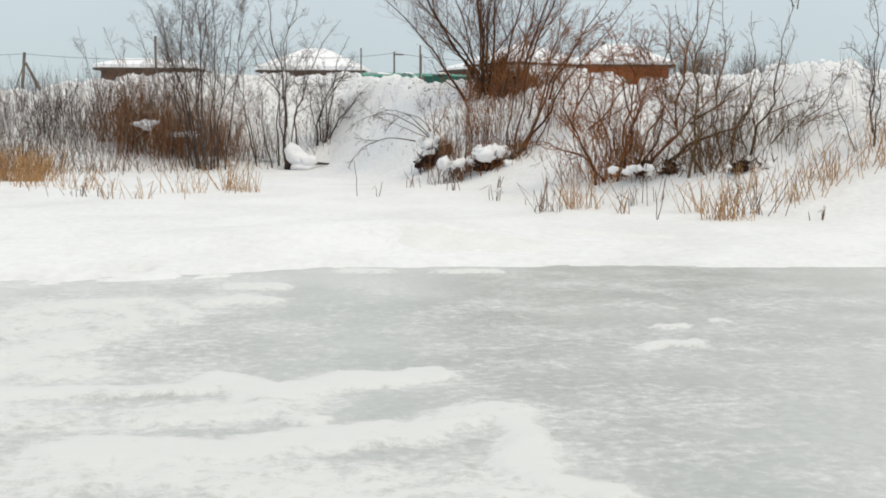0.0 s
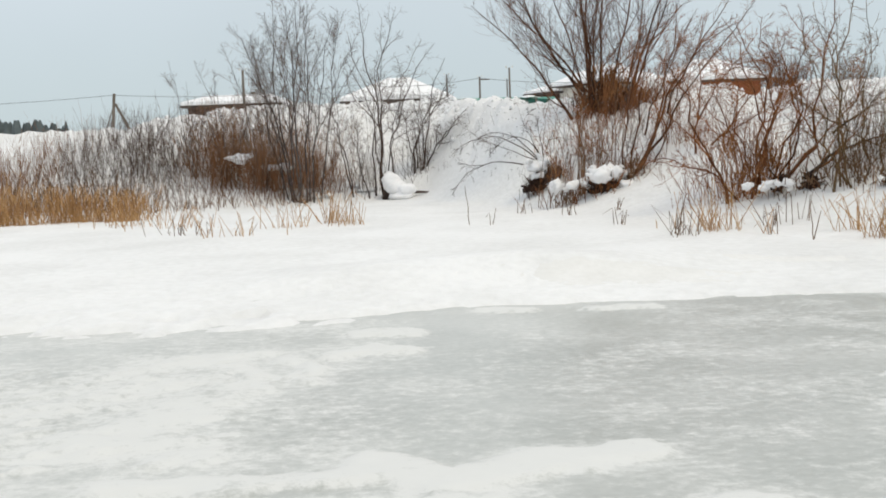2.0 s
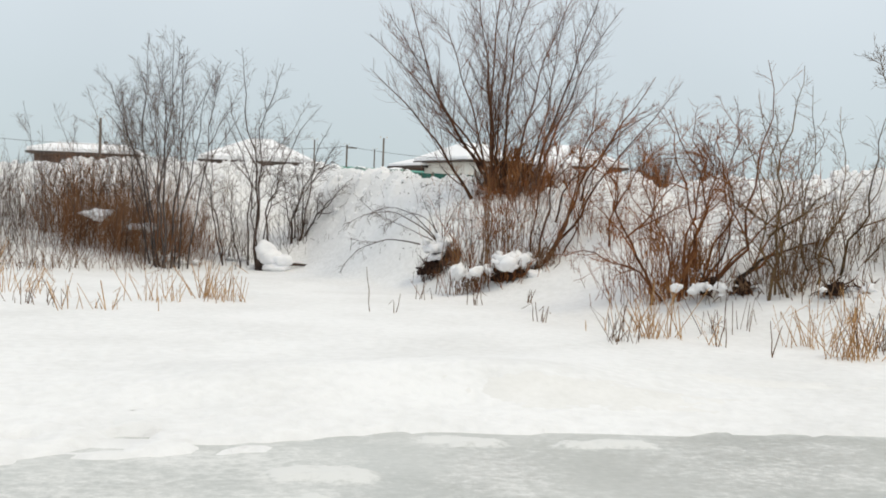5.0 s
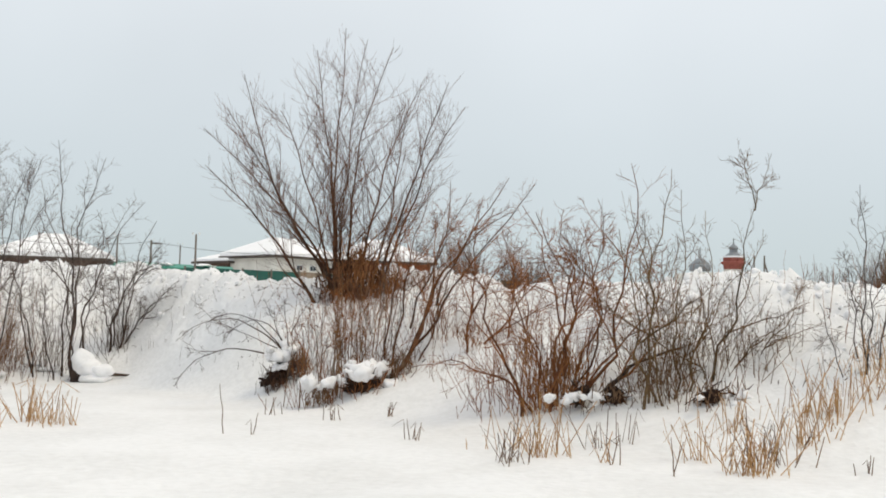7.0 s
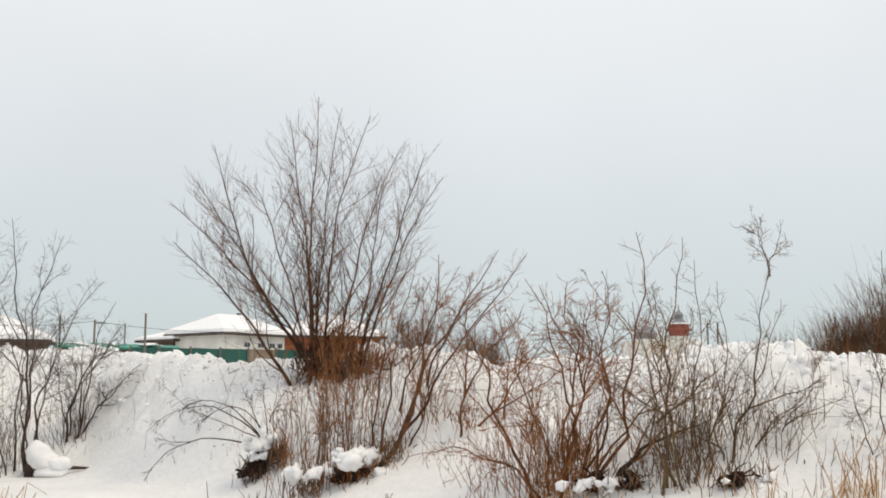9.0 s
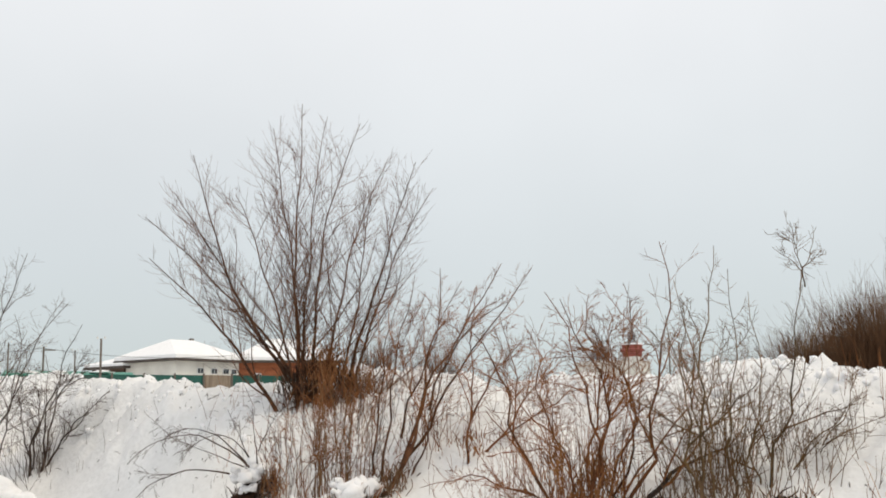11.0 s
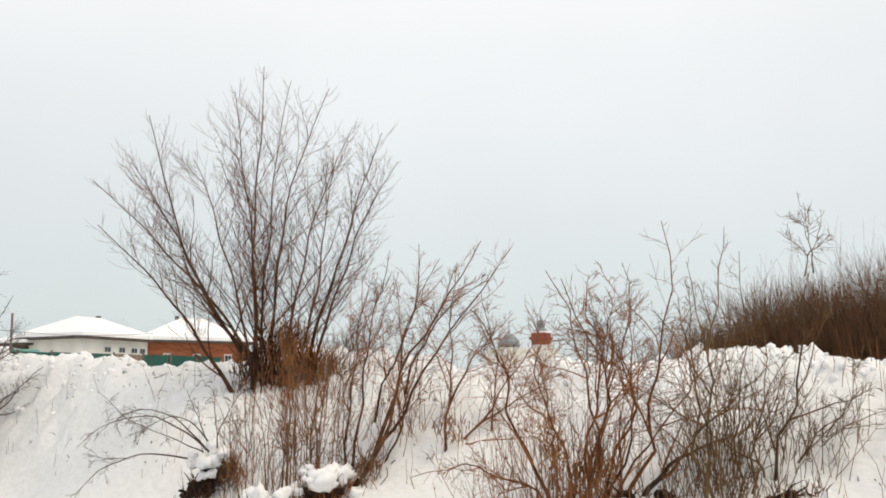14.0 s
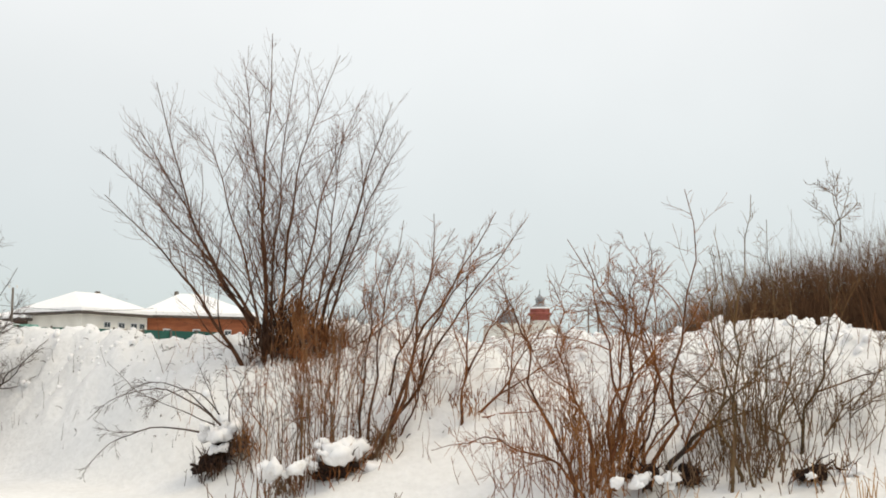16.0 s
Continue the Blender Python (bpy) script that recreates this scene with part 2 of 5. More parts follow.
CREST_Y = (38, 36, 35.5, 35.5, 35.5, 35.5, 35.5, 35.6, 34.5, 32.6, 29.6, 28.9, 28.4, 28.0, 27.8, 27.6, 27.4, 27.2, 26.6, 26.0, 25.6, 24.0, 22.5, 21.4, 20.8, 20.2, 19.0, 17.5, 16)
CREST_Z = (2.3, 2.5, 2.56, 2.84, 2.86, 3.1, 3.08, 3.06, 3.04, 2.93, 2.82, 2.74, 2.58, 2.50, 2.60, 2.60, 2.74, 2.86, 2.83, 2.74, 2.42, 2.70, 2.58, 2.80, 2.80, 2.52, 2.42, 2.4, 2.3)


def ground_z(x, y):
    """Height of the snow: ice level, shore drift, bank, ploughed crest, field beyond."""
    x, y = np.asarray(x, float), np.asarray(y, float)
    d = y - np.interp(x, EDGE_X, EDGE_Y) - 0.6 * (fbm(x * 0.9, y * 0.9, 5) - 0.5) - (0.35 + 1.3 * smooth((-0.8 - x) / 2.0)) * (fbm(x * 3.2, y * 5.0, 8) - 0.5)
    z = np.where(d > 0, 0.004 + 0.035 * (1 - np.exp(-np.maximum(d, 0) / 0.3)) + 0.24 * (1 - np.exp(-np.maximum(d, 0) / 3.2)), -0.04)
    z = z + np.where(d > 0, 1, 0) * 0.10 * (fbm(x * 0.45, y * 0.7, 21) - 0.5) * smooth(d / 1.5)
    z = z + 0.26 * np.exp(-(((x + 0.4) / 1.4) ** 2) - ((y - 12.8) / np.where(y < 12.8, 0.42, 1.1)) ** 2) * smooth(d / 0.5)
    z = z + 0.12 * np.exp(-(((x + 2.6) / 1.2) ** 2) - ((y - 12.2) / np.where(y < 12.2, 0.4, 1.0)) ** 2) * smooth(d / 0.5)
    z = z + 0.08 * np.exp(-(((x - 1.2) / 1.3) ** 2) - ((y - 14.2) / 0.8) ** 2)
    foot, crest, top = (np.interp(x, FOOT_X, FOOT_Y), np.interp(x, CREST_X, CREST_Y), np.interp(x, CREST_X, CREST_Z))
    s = (y - foot) / (crest - foot)
    toe = np.clip((y - foot + 1.6) / (crest - foot + 1.6), 0, 1)
    rise = 0.45 * toe**1.25 + 0.55 * smooth(toe)
    shelf = 0.08 + 0.24 * smooth((x + 0.6) / 3.0)
    z = z + smooth((y - foot + 3.5) / 3.5) * shelf
    z = z + rise * (top - 0.34 - shelf)
    lumps = (1 - np.abs(2 * fbm(x * 1.5, y * 1.5, 31, 4) - 1)) ** 2
    z = z + smooth((s - 0.75) / 0.25) * (1 - smooth((s - 1.5) / 0.8)) * 0.13 * (lumps - 0.3)
    z = z + smooth(s / 0.25) * (1 - smooth((s - 1.6) / 0.8)) * (0.34 * (fbm(x * 1.0, y * 1.0, 44) - 0.5) + 0.30 * (1 - 0.5 * smooth((s - 0.7) / 0.25)) * ((1 - np.abs(2 * fbm(x * 1.9, y * 1.9, 47) - 1)) ** 2 - 0.5) + 0.24 * (fbm(x * 5, y * 5, 49, 3) - 0.5))
    back = y - crest
    field = 2.0 + np.clip(back, 0, 75) * 0.019 + np.clip(back - 75, 0, 400) * 0.008 + 0.25 * (fbm(x * 0.12, y * 0.12, 61) - 0.5)
    k = smooth((back - 0.3) / 3.0)
    return z * (1 - k) + field * k


def bisect_right(seq, value):
    lo, hi = 0, len(seq)
    while lo < hi:
        mid = (lo + hi) // 2
        if value < seq[mid]:
            hi = mid
        else:
            lo = mid + 1
    return lo


def spaced(lo, hi, step, far, growth=1.16):
    core = list(np.arange(lo, hi + step / 2, step))
    up, down, s = [core[-1]], [core[0]], step
    while up[-1] < far:
        s *= growth
        up.append(up[-1] + s)
    s = step
    while down[-1] > -far:
        s *= growth
        down.append(down[-1] - s)
    return np.array(down[:0:-1] + core + up[1:])


gx, gy = spaced(-15.0, 12.0, 0.13, 1600), spaced(6.0, 37.0, 0.115, 1600)
mx, my = np.meshgrid(gx, gy)
mz = ground_z(mx, my)
cols, rows_n = len(gx), len(gy)
gx_list, gy_list, mz_rows = gx.tolist(), gy.tolist(), mz.tolist()


def ground_at(x, y):
    """Height of the snow sheet at a place."""
    i = min(max(bisect_right(gx_list, x) - 1, 0), cols - 2)
    j = min(max(bisect_right(gy_list, y) - 1, 0), rows_n - 2)
    u, w = (x - gx_list[i]) / (gx_list[i + 1] - gx_list[i]), (y - gy_list[j]) / (gy_list[j + 1] - gy_list[j])
    a, c = mz_rows[j], mz_rows[j + 1]
    return (a[i] * (1 - u) + a[i + 1] * u) * (1 - w) + (c[i] * (1 - u) + c[i + 1] * u) * w



idx = np.arange(cols * rows_n).reshape(rows_n, cols)
quads = np.stack([idx[:-1, :-1], idx[:-1, 1:], idx[1:, 1:], idx[1:, :-1]], -1).reshape(-1, 4)
ground = new("ground", mesh_of("ground", np.stack([mx, my, mz], -1).reshape(-1, 3).tolist(), quads.tolist(), SNOW, True))
tagged(ground, "snow-covered lake shore, steep bank and field beyond", "snow", kind="structure")

# ---- lake ice, with thin snow blown over it in streaks ----
# each streak: its line, half width, weight
STREAKS = [
    (((-2.28, 5.47), (-1.42, 5.66), (-1.11, 5.94), (-0.78, 5.59), (-0.48, 5.88), (-0.15, 5.98), (0.11, 6.15)), 0.17, 1.0),
    (((-1.63, 4.4), (-0.83, 4.45), (-0.32, 4.69), (0.02, 4.84), (0.3, 5.07), (0.57, 5.25)), 0.17, 1.0),
    (((0.57, 5.25), (0.61, 4.58), (0.62, 4.14), (0.89, 3.93)), 0.13, 0.95),
    (((-0.6, 5.08), (-0.46, 4.93)), 0.1, 0.9),
    (((-2.13, 4.95), (-1.27, 5.09), (-0.63, 5.3)), 0.25, 0.62),
    (((-1.72, 3.98), (-1.0, 4.08), (-0.24, 4.03), (0.46, 4.05)), 0.3, 0.62),
    (((-3.44, 8.09), (-3.05, 8.53), (-2.61, 8.86)), 0.35, 0.62),
    (((-2.73, 6.4), (-2.54, 6.77), (-2.38, 7.64)), 0.35, 0.8),
    (((-2.23, 8.72), (-1.95, 8.28)), 0.12, 0.85),
    (((-1.92, 8.86), (-1.71, 9.06), (-1.39, 8.95)), 0.16, 1.0),
    (((-1.92, 9.82), (-1.49, 9.84)), 0.14, 0.95),
    (((1.57, 7.0), (1.79, 7.13), (1.98, 7.18)), 0.09, 0.95),
    (((1.81, 7.84), (2.02, 7.87)), 0.07, 0.9),
    (((2.32, 8.14), (2.39, 8.17)), 0.06, 0.9),
    (((-4.01, 7.71), (-3.36, 7.26), (-2.89, 8.03)), 0.45, 0.6),
    (((-3.35, 6.4), (-2.74, 6.41)), 0.45, 0.6),
    (((-3.1, 8.8), (-2.8, 8.96), (-2.38, 9.0)), 0.12, 0.75),
    (((-2.1, 8.11), (-1.91, 7.94)), 0.1, 0.8),
    (((-0.91, 11.06), (-0.55, 11.01)), 0.1, 0.9),
    (((0.11, 10.94), (0.58, 11.12)), 0.1, 0.9),
    (((-2.64, 8.39), (-2.37, 8.11)), 0.15, 0.8),
    (((-2.51, 6.21), (-2.25, 6.22)), 0.3, 0.7),
]


def snow_cover(x, y):
    """How much thin snow lies on the ice: 0 bare, 1 covered."""
    wx, wy = x + 0.28 * (fbm(x * 2.1, y * 2.1, 81, 4) - 0.5), y + 0.34 * (fbm(x * 2.3, y * 2.6, 85, 4) - 0.5)
    cover = np.zeros(x.shape)
    for line, half, weight in STREAKS:
        near = np.full(x.shape, 1e9)
        for (x0, y0), (x1, y1) in zip(line, line[1:]):
            dx, dy = x1 - x0, y1 - y0
            u = np.clip(((wx - x0) * dx + (wy - y0) * dy) / (dx * dx + dy * dy), 0, 1)
            near = np.minimum(near, ((wx - x0 - u * dx)) ** 2 + ((wy - y0 - u * dy) * 0.9) ** 2)
        cover = np.maximum(cover, weight * np.exp(-((near / (1.15 * half) ** 2) ** 1.6)))
    haze = 0.30 * smooth((-0.4 - x) / 2.2) * smooth((x + 40) / 20)
    return np.maximum(cover, haze + 0.5 * cover)


lx, ly = spaced(-7.0, 4.4, 0.04, 160), spaced(1.5, 11.8, 0.04, 200)
ly = ly[ly < 13.5]
kx, ky = np.meshgrid(lx, ly)
kc = snow_cover(kx, ky)
torn = fbm(kx * 7, ky * 8, 73, 4) - 0.5
kz = 0.026 * smooth((kc - 0.45 + 0.8 * torn) / 0.4) * (0.7 + 0.6 * fbm(kx * 5, ky * 6, 75)) * np.where(ky < 11.8, 1, 0)
ids = np.arange(kx.size).reshape(kx.shape)
q = np.stack([ids[:-1, :-1], ids[:-1, 1:], ids[1:, 1:], ids[1:, :-1]], -1).reshape(-1, 4)
me = mesh_of("lake_ice", np.stack([kx, ky, kz], -1).reshape(-1, 3).tolist(), q.tolist(), ICE, True)
me.attributes.new("snow_cover", "FLOAT", "POINT").data.foreach_set("value", kc.ravel().astype(np.float32))
lake = tagged(new("lake_ice", me), "grey frosted lake ice with patches of blown snow", "ice", kind="structure")


# ---- shading of the shore drift, put into thin grey patches over the snow ----
sx, sy = np.meshgrid(np.arange(-3.5, 4.5, 0.05), np.arange(11.3, 15.0, 0.05))
sh = np.full(sx.shape, 0.0)
for cx, cy, la, lb, wgt in ((0.35, 12.4, 0.95, 0.26, 0.9), (1.2, 12.7, 0.7, 0.2, 0.7), (2.3, 13.6, 0.8, 0.2, 0.6)):
    sh = np.maximum(sh, wgt * np.exp(-0.7 * (np.abs((sx - cx) / la) ** 2.4 + np.abs((sy - cy) / lb) ** 2)))
sh = sh - 0.4 - 0.7 * (fbm(sx * 2.0, sy * 4.0, 171, 4) - 0.5) - 0.5 * (fbm(sx * 8, sy * 12, 175, 3) - 0.5)
keep = sh > -0.04
hz = ground_z(sx, sy) + np.where(sh > 0, 0.004 + 0.006 * np.clip(sh * 4, 0, 1), -0.006)
ids = np.arange(sx.size).reshape(sx.shape)
cell = keep[:-1, :-1] | keep[1:, :-1] | keep[:-1, 1:] | keep[1:, 1:]
q = np.stack([ids[:-1, :-1], ids[:-1, 1:], ids[1:, 1:], ids[1:, :-1]], -1)[cell]
used, inv = np.unique(q.ravel(), return_inverse=True)
co = np.stack([sx.ravel()[used], sy.ravel()[used], hz.ravel()[used]], -1)
tagged(new("drift_shade_patch", mesh_of("drift_shade_patch", co.tolist(), inv.reshape(-1, 4).tolist(), DRIFT_SHADE, True)), "faint grey patches painting the drift's shading on shore snow", "snow", kind="stuff")


# ---- branches ----
class Tubes:
    """Gathers tapered tubes into one mesh."""

    def __init__(self):
        self.v, self.f = [], []

    def add(self, pts, radii, sides):
        base = len(self.v)
        n = len(pts)
        for i, (p, r) in enumerate(zip(pts, radii)):
            t = (pts[min(i + 1, n - 1)] - pts[max(i - 1, 0)]).normalized()
            a = t.cross(Vector((0.31, 0.9, 0.29))).normalized()
            b = t.cross(a)
            for k in range(sides):
                w = 2 * math.pi * k / sides
                self.v.append(p + a * (r * math.cos(w)) + b * (r * math.sin(w)))
        for i in range(n - 1):
            for k in range(sides):
                k2 = (k + 1) % sides
                self.f.append((base + i * sides + k, base + i * sides + k2, base + (i + 1) * sides + k2, base + (i + 1) * sides + k))
        self.f.append(tuple(base + (n - 1) * sides + k for k in range(sides)))

    def mesh(self, name, mat):
        return mesh_of(name, self.v, self.f, mat, True)


def stem_points(rng, base, tip, n, bow, sag, wobble):
    """A line from base to tip that leaves sideways and turns upwards."""
    d = tip - base
    length = d.length
    ph = [rng.uniform(0, 6.28) for _ in range(4)]
    out = []
    for i in range(n + 1):
        s = i / n
        h, v = s ** (1 - bow), s ** (1 + bow)
        p = base + Vector((d.x * h, d.y * h, d.z * v + sag * 4 * s * (1 - s)))
        k = wobble * length * math.sin(math.pi * s) ** 0.5 if 0 < s < 1 else 0
        p += Vector((math.sin(s * 9 + ph[0]) + 0.6 * math.sin(s * 21 + ph[1]), math.sin(s * 8 + ph[2]) + 0.6 * math.sin(s * 19 + ph[3]), 0)) * k * 0.5
        out.append(p)
    return out


def shoot(rng, start, along, length, angle, up, n=4, crook=0.2):
    """A side shoot that leaves at an angle and bends upwards."""
    side = Vector((rng.gauss(0, 1), rng.gauss(0, 1), rng.gauss(0, 0.5)))
    side = (side - along * side.dot(along)).normalized()
    d = (along * math.cos(angle) + side * math.sin(angle)).normalized()
    pts, p = [start.copy()], start.copy()
    for i in range(n):
        d = (d + Vector((rng.gauss(0, crook), rng.gauss(0, crook), up + rng.gauss(0, crook * 0.7)))).normalized()
        p = p + d * (length / n)
        pts.append(p.copy())
    return pts


def branch_out(rng, tubes, pts, r0, r1, count, share, spread, up, twig_count, first=0.25, thin=0.0027, crook=0.2):
    """Side branches with their twigs along a stem."""
    n = len(pts) - 1
    length = sum((pts[i + 1] - pts[i]).length for i in range(n))
    for _ in range(count):
        s = first + (0.94 - first) * rng.random() ** 0.9
        i = min(int(s * n), n - 1)
        f = s * n - i
        p = pts[i].lerp(pts[i + 1], f)
        along = (pts[i + 1] - pts[i]).normalized()
        ln = max(length * (share * (1.12 - s) + 0.05), 0.2) * rng.uniform(0.6, 1.25)
        rr = max((r0 + (r1 - r0) * s) * rng.uniform(0.25, 0.42), thin)
        br = shoot(rng, p, along, ln, rng.uniform(0.5, 1.2) * spread, up, 4, crook)
        tubes.add(br, [rr + (thin - rr) * j / 4 for j in range(5)], 4 if rr > 0.008 else 3)
        for _ in range(min(twig_count, int(ln / 0.06))):
            s2 = rng.uniform(0.15, 0.85)
            j = min(int(s2 * 4), 3)
            q0 = br[j].lerp(br[j + 1], s2 * 4 - j)
            al = (br[j + 1] - br[j]).normalized()
            tw = shoot(rng, q0, al, max(ln * rng.uniform(0.2, 0.5), 0.09), rng.uniform(0.45, 1.1) * min(1.0, spread), up * 0.7, 3, crook)
            tubes.add(tw, [thin, thin * 0.9, thin * 0.75, thin * 0.5], 3)


def limb_line(rng, pts, s, share, angle, up, n=6, crook=0.2):
    """A limb that forks off a stem and follows it loosely."""
    m = len(pts) - 1
    i = min(int(s * m), m - 1)
    p = pts[i].lerp(pts[i + 1], s * m - i)
    along = (pts[i + 1] - pts[i]).normalized()
    rest = sum((pts[k + 1] - pts[k]).length for k in range(i, m))
    return shoot(rng, p, along, rest * share, angle, up, n, crook)


# ---- the big willow on the bank and the shrubs round it ----
def bent_stem(rng, foot, mid, tip, n, wobble):
    """A line from foot to tip by way of mid, with small crooks."""
    length = (mid - foot).length + (tip - mid).length
    ph = [rng.uniform(0, 6.28) for _ in range(4)]
    out = []
    for i in range(n + 1):
        s = i / n
        p = foot * ((1 - s) * (1 - 2 * s)) + mid * (4 * s * (1 - s)) + tip * (s * (2 * s - 1))
        k = wobble * length * math.sin(math.pi * s) ** 0.6 if 0 < i < n else 0
        p += Vector((math.sin(s * 9 + ph[0]) + 0.6 * math.sin(s * 23 + ph[1]), math.sin(s * 8 + ph[2]), 0.5 * math.sin(s * 17 + ph[3]))) * k * 0.5
        out.append(p)
    return out


def set_stem(rng, x, y, gz, row, deep, slant, n, wobble):
    """The line of one stem of a plant: foot, middle and tip, each x and height, spread in depth along slant."""
    bx, bz, mx_, mz_, tx, tz, _ = row
    d0, d1 = rng.uniform(-0.2, 0.2), rng.uniform(-deep, deep)
    fx, fy = bx + slant * d0, y + d0
    g = ground_at(fx, fy)
    foot = Vector((fx - x, d0, (min(bz, g - 0.06) if bz - g < 0.45 else bz) - gz))
    mid = Vector((mx_ + slant * (d0 + 0.45 * d1) - x, d0 + 0.45 * d1, mz_ - gz))
    tip = Vector((tx + slant * (d0 + d1) - x, d0 + d1, tz - gz))
    return bent_stem(rng, foot, mid, tip, n, wobble)


def along_line(pts, s):
    n = len(pts) - 1
    i = min(int(s * n), n - 1)
    return pts[i].lerp(pts[i + 1], s * n - i), (pts[i + 1] - pts[i]).normalized()


def sprays(rng, tubes, pts, length, first, gap, reach, up, thin):
    """Fine straight twigs set closely along a branch, shorter towards its tip."""
    s = first
    while s < 0.99:
        p, al = along_line(pts, s)
        ln = reach * (1.15 - 0.55 * s) * rng.uniform(0.45, 1.2)
        tw = shoot(rng, p, al, ln, rng.uniform(0.45, 1.2), up, 4, 0.13)
        tubes.add(tw, [thin, thin * 0.9, thin * 0.8, thin * 0.65, thin * 0.45], 3)
        if rng.random() < 0.55:
            q, al = along_line(tw, rng.uniform(0.25, 0.7))
            tubes.add(shoot(rng, q, al, ln * rng.uniform(0.35, 0.65), rng.uniform(0.4, 0.8), up, 3, 0.07), [thin * 0.85, thin * 0.75, thin * 0.6, thin * 0.45], 3)
        s += gap * rng.uniform(0.5, 1.5) / length


def bush(name, x, y, stems, label, category, bark, twig, seed, radius=0.022, deep=0.8, slant=0.3, wobble=0.035, count=9, share=0.34, spread=1.0, up=0.05, twigs=4, group="", limbs=3, gap=0.11, first=0.25, crook=0.29, reach=0.3):
    """A many-stemmed shrub: stems, limbs that fork off them, crooked side branches and fine twigs."""
    rng = random.Random(seed)
    gz = ground_at(x, y)
    top = thing(name, x, y, gz, label, category, group)
    fine = Tubes()
    for row in stems:
        pts = set_stem(rng, x, y, gz, row, deep, slant, 12, wobble)
        length = sum((pts[i + 1] - pts[i]).length for i in range(12))
        r0 = radius * row[6]
        one = Tubes()
        one.add(pts, [r0 * (1 - 0.93 * (i / 12) ** 0.6) + 0.002 for i in range(13)], 6)
        stem = new("stem", one.mesh("stem", bark))
        stem.parent = top
        many = min(1.0, length / 1.6)
        branch_out(rng, fine, pts, r0 * 0.7, 0.003, max(3, int(count * many)), share, spread, up, twigs, first, crook=crook)
        sprays(rng, fine, pts, length, 0.35, gap / many, reach, up, 0.0031)
        for _ in range(round(limbs * many) if many > 0.5 else 0):
            s = rng.uniform(first, 0.8)
            line = limb_line(rng, pts, s, rng.uniform(0.45, 0.8), rng.uniform(0.3, 0.8) * spread, up * 0.6, 6, crook * 0.7)
            rl = r0 * (1 - 0.93 * s**0.6) * rng.uniform(0.5, 0.8) + 0.002
            fine.add(line, [rl * (1 - 0.85 * (i / 6) ** 0.7) + 0.0018 for i in range(7)], 5)
            branch_out(rng, fine, line, rl * 0.7, 0.003, max(4, int(count * 0.75)), share, spread, up, twigs, 0.15, crook=crook)
            sprays(rng, fine, line, (line[-1] - line[0]).length + 0.05, 0.25, gap, reach * 0.9, up, 0.003)
    tw = new("crown", fine.mesh("crown", twig))
    tw.parent = top
    tagged(tw, "fine bare twigs", kind="stuff")
    return top


def brooms(rng, tubes, pts, length, first, gap, reach, thin):
    """Long whips that leave a branch at a small angle and turn upwards, with a finer whip or two on each."""
    s = first
    while s < 0.985:
        p, al = along_line(pts, s)
        ln = reach * (1.15 - 0.6 * s) * rng.uniform(0.45, 1.25)
        tw = shoot(rng, p, al, ln, rng.uniform(0.5, 1.15), 0.15, 5, 0.08)
        tubes.add(tw, [thin, thin * 0.9, thin * 0.8, thin * 0.7, thin * 0.6, thin * 0.45], 3)
        for _ in range(rng.choice((0, 1, 1, 2))):
            q, al = along_line(tw, rng.uniform(0.15, 0.65))
            tubes.add(shoot(rng, q, al, ln * rng.uniform(0.35, 0.7), rng.uniform(0.4, 0.95), 0.15, 3, 0.08), [thin * 0.85, thin * 0.75, thin * 0.6, thin * 0.45], 3)
        s += gap * rng.uniform(0.5, 1.5) / length


def willow(name, x, y, stems, label, bark, twig, seed, radius, slant):
    """A tall many-stemmed willow: stems, limbs that fork off them, long upturned whips on all."""
    rng = random.Random(seed)
    gz = ground_at(x, y)
    top = thing(name, x, y, gz, label, "tree")
    fine = Tubes()
    for row in stems:
        pts = set_stem(rng, x, y, gz, row, 1.1, slant, 16, 0.014)
        length = sum((pts[i + 1] - pts[i]).length for i in range(16))
        r0 = radius * row[6]
        one = Tubes()
        one.add(pts, [r0 * (1 - 0.95 * (k / 16) ** 0.42) + 0.0025 for k in range(17)], 7)
        stem = new("stem", one.mesh("stem", bark))
        stem.parent = top
        brooms(rng, fine, pts, length, 0.25, 0.085, 0.8, 0.0032)
        s = 0.16
        while s < 0.86:
            p, al = along_line(pts, s)
            ln = (length * (1 - s) * 0.36 + 0.5) * rng.uniform(0.6, 1.2)
            limb = shoot(rng, p, al, ln, rng.uniform(0.45, 1.05), 0.1, 7, 0.09)
            rl = max(0.0055, r0 * (1 - 0.95 * s**0.42) * rng.uniform(0.4, 0.7))
            radii = [rl * (1 - 0.75 * (k / 7) ** 0.7) + 0.001 for k in range(8)]
            if s < 0.4:
                one = Tubes()
                one.add(limb, radii, 5)
                branch = new("limb", one.mesh("limb", bark))
                branch.parent = top
            else:
                fine.add(limb, radii, 5)
            brooms(rng, fine, limb, ln, 0.1, 0.1, 0.62, 0.003)
            s += 0.3 * rng.uniform(0.6, 1.4) / length
    crown = new("crown", fine.mesh("crown", twig))
    crown.parent = top
    tagged(crown, "fine bare twigs", kind="stuff")
    return top


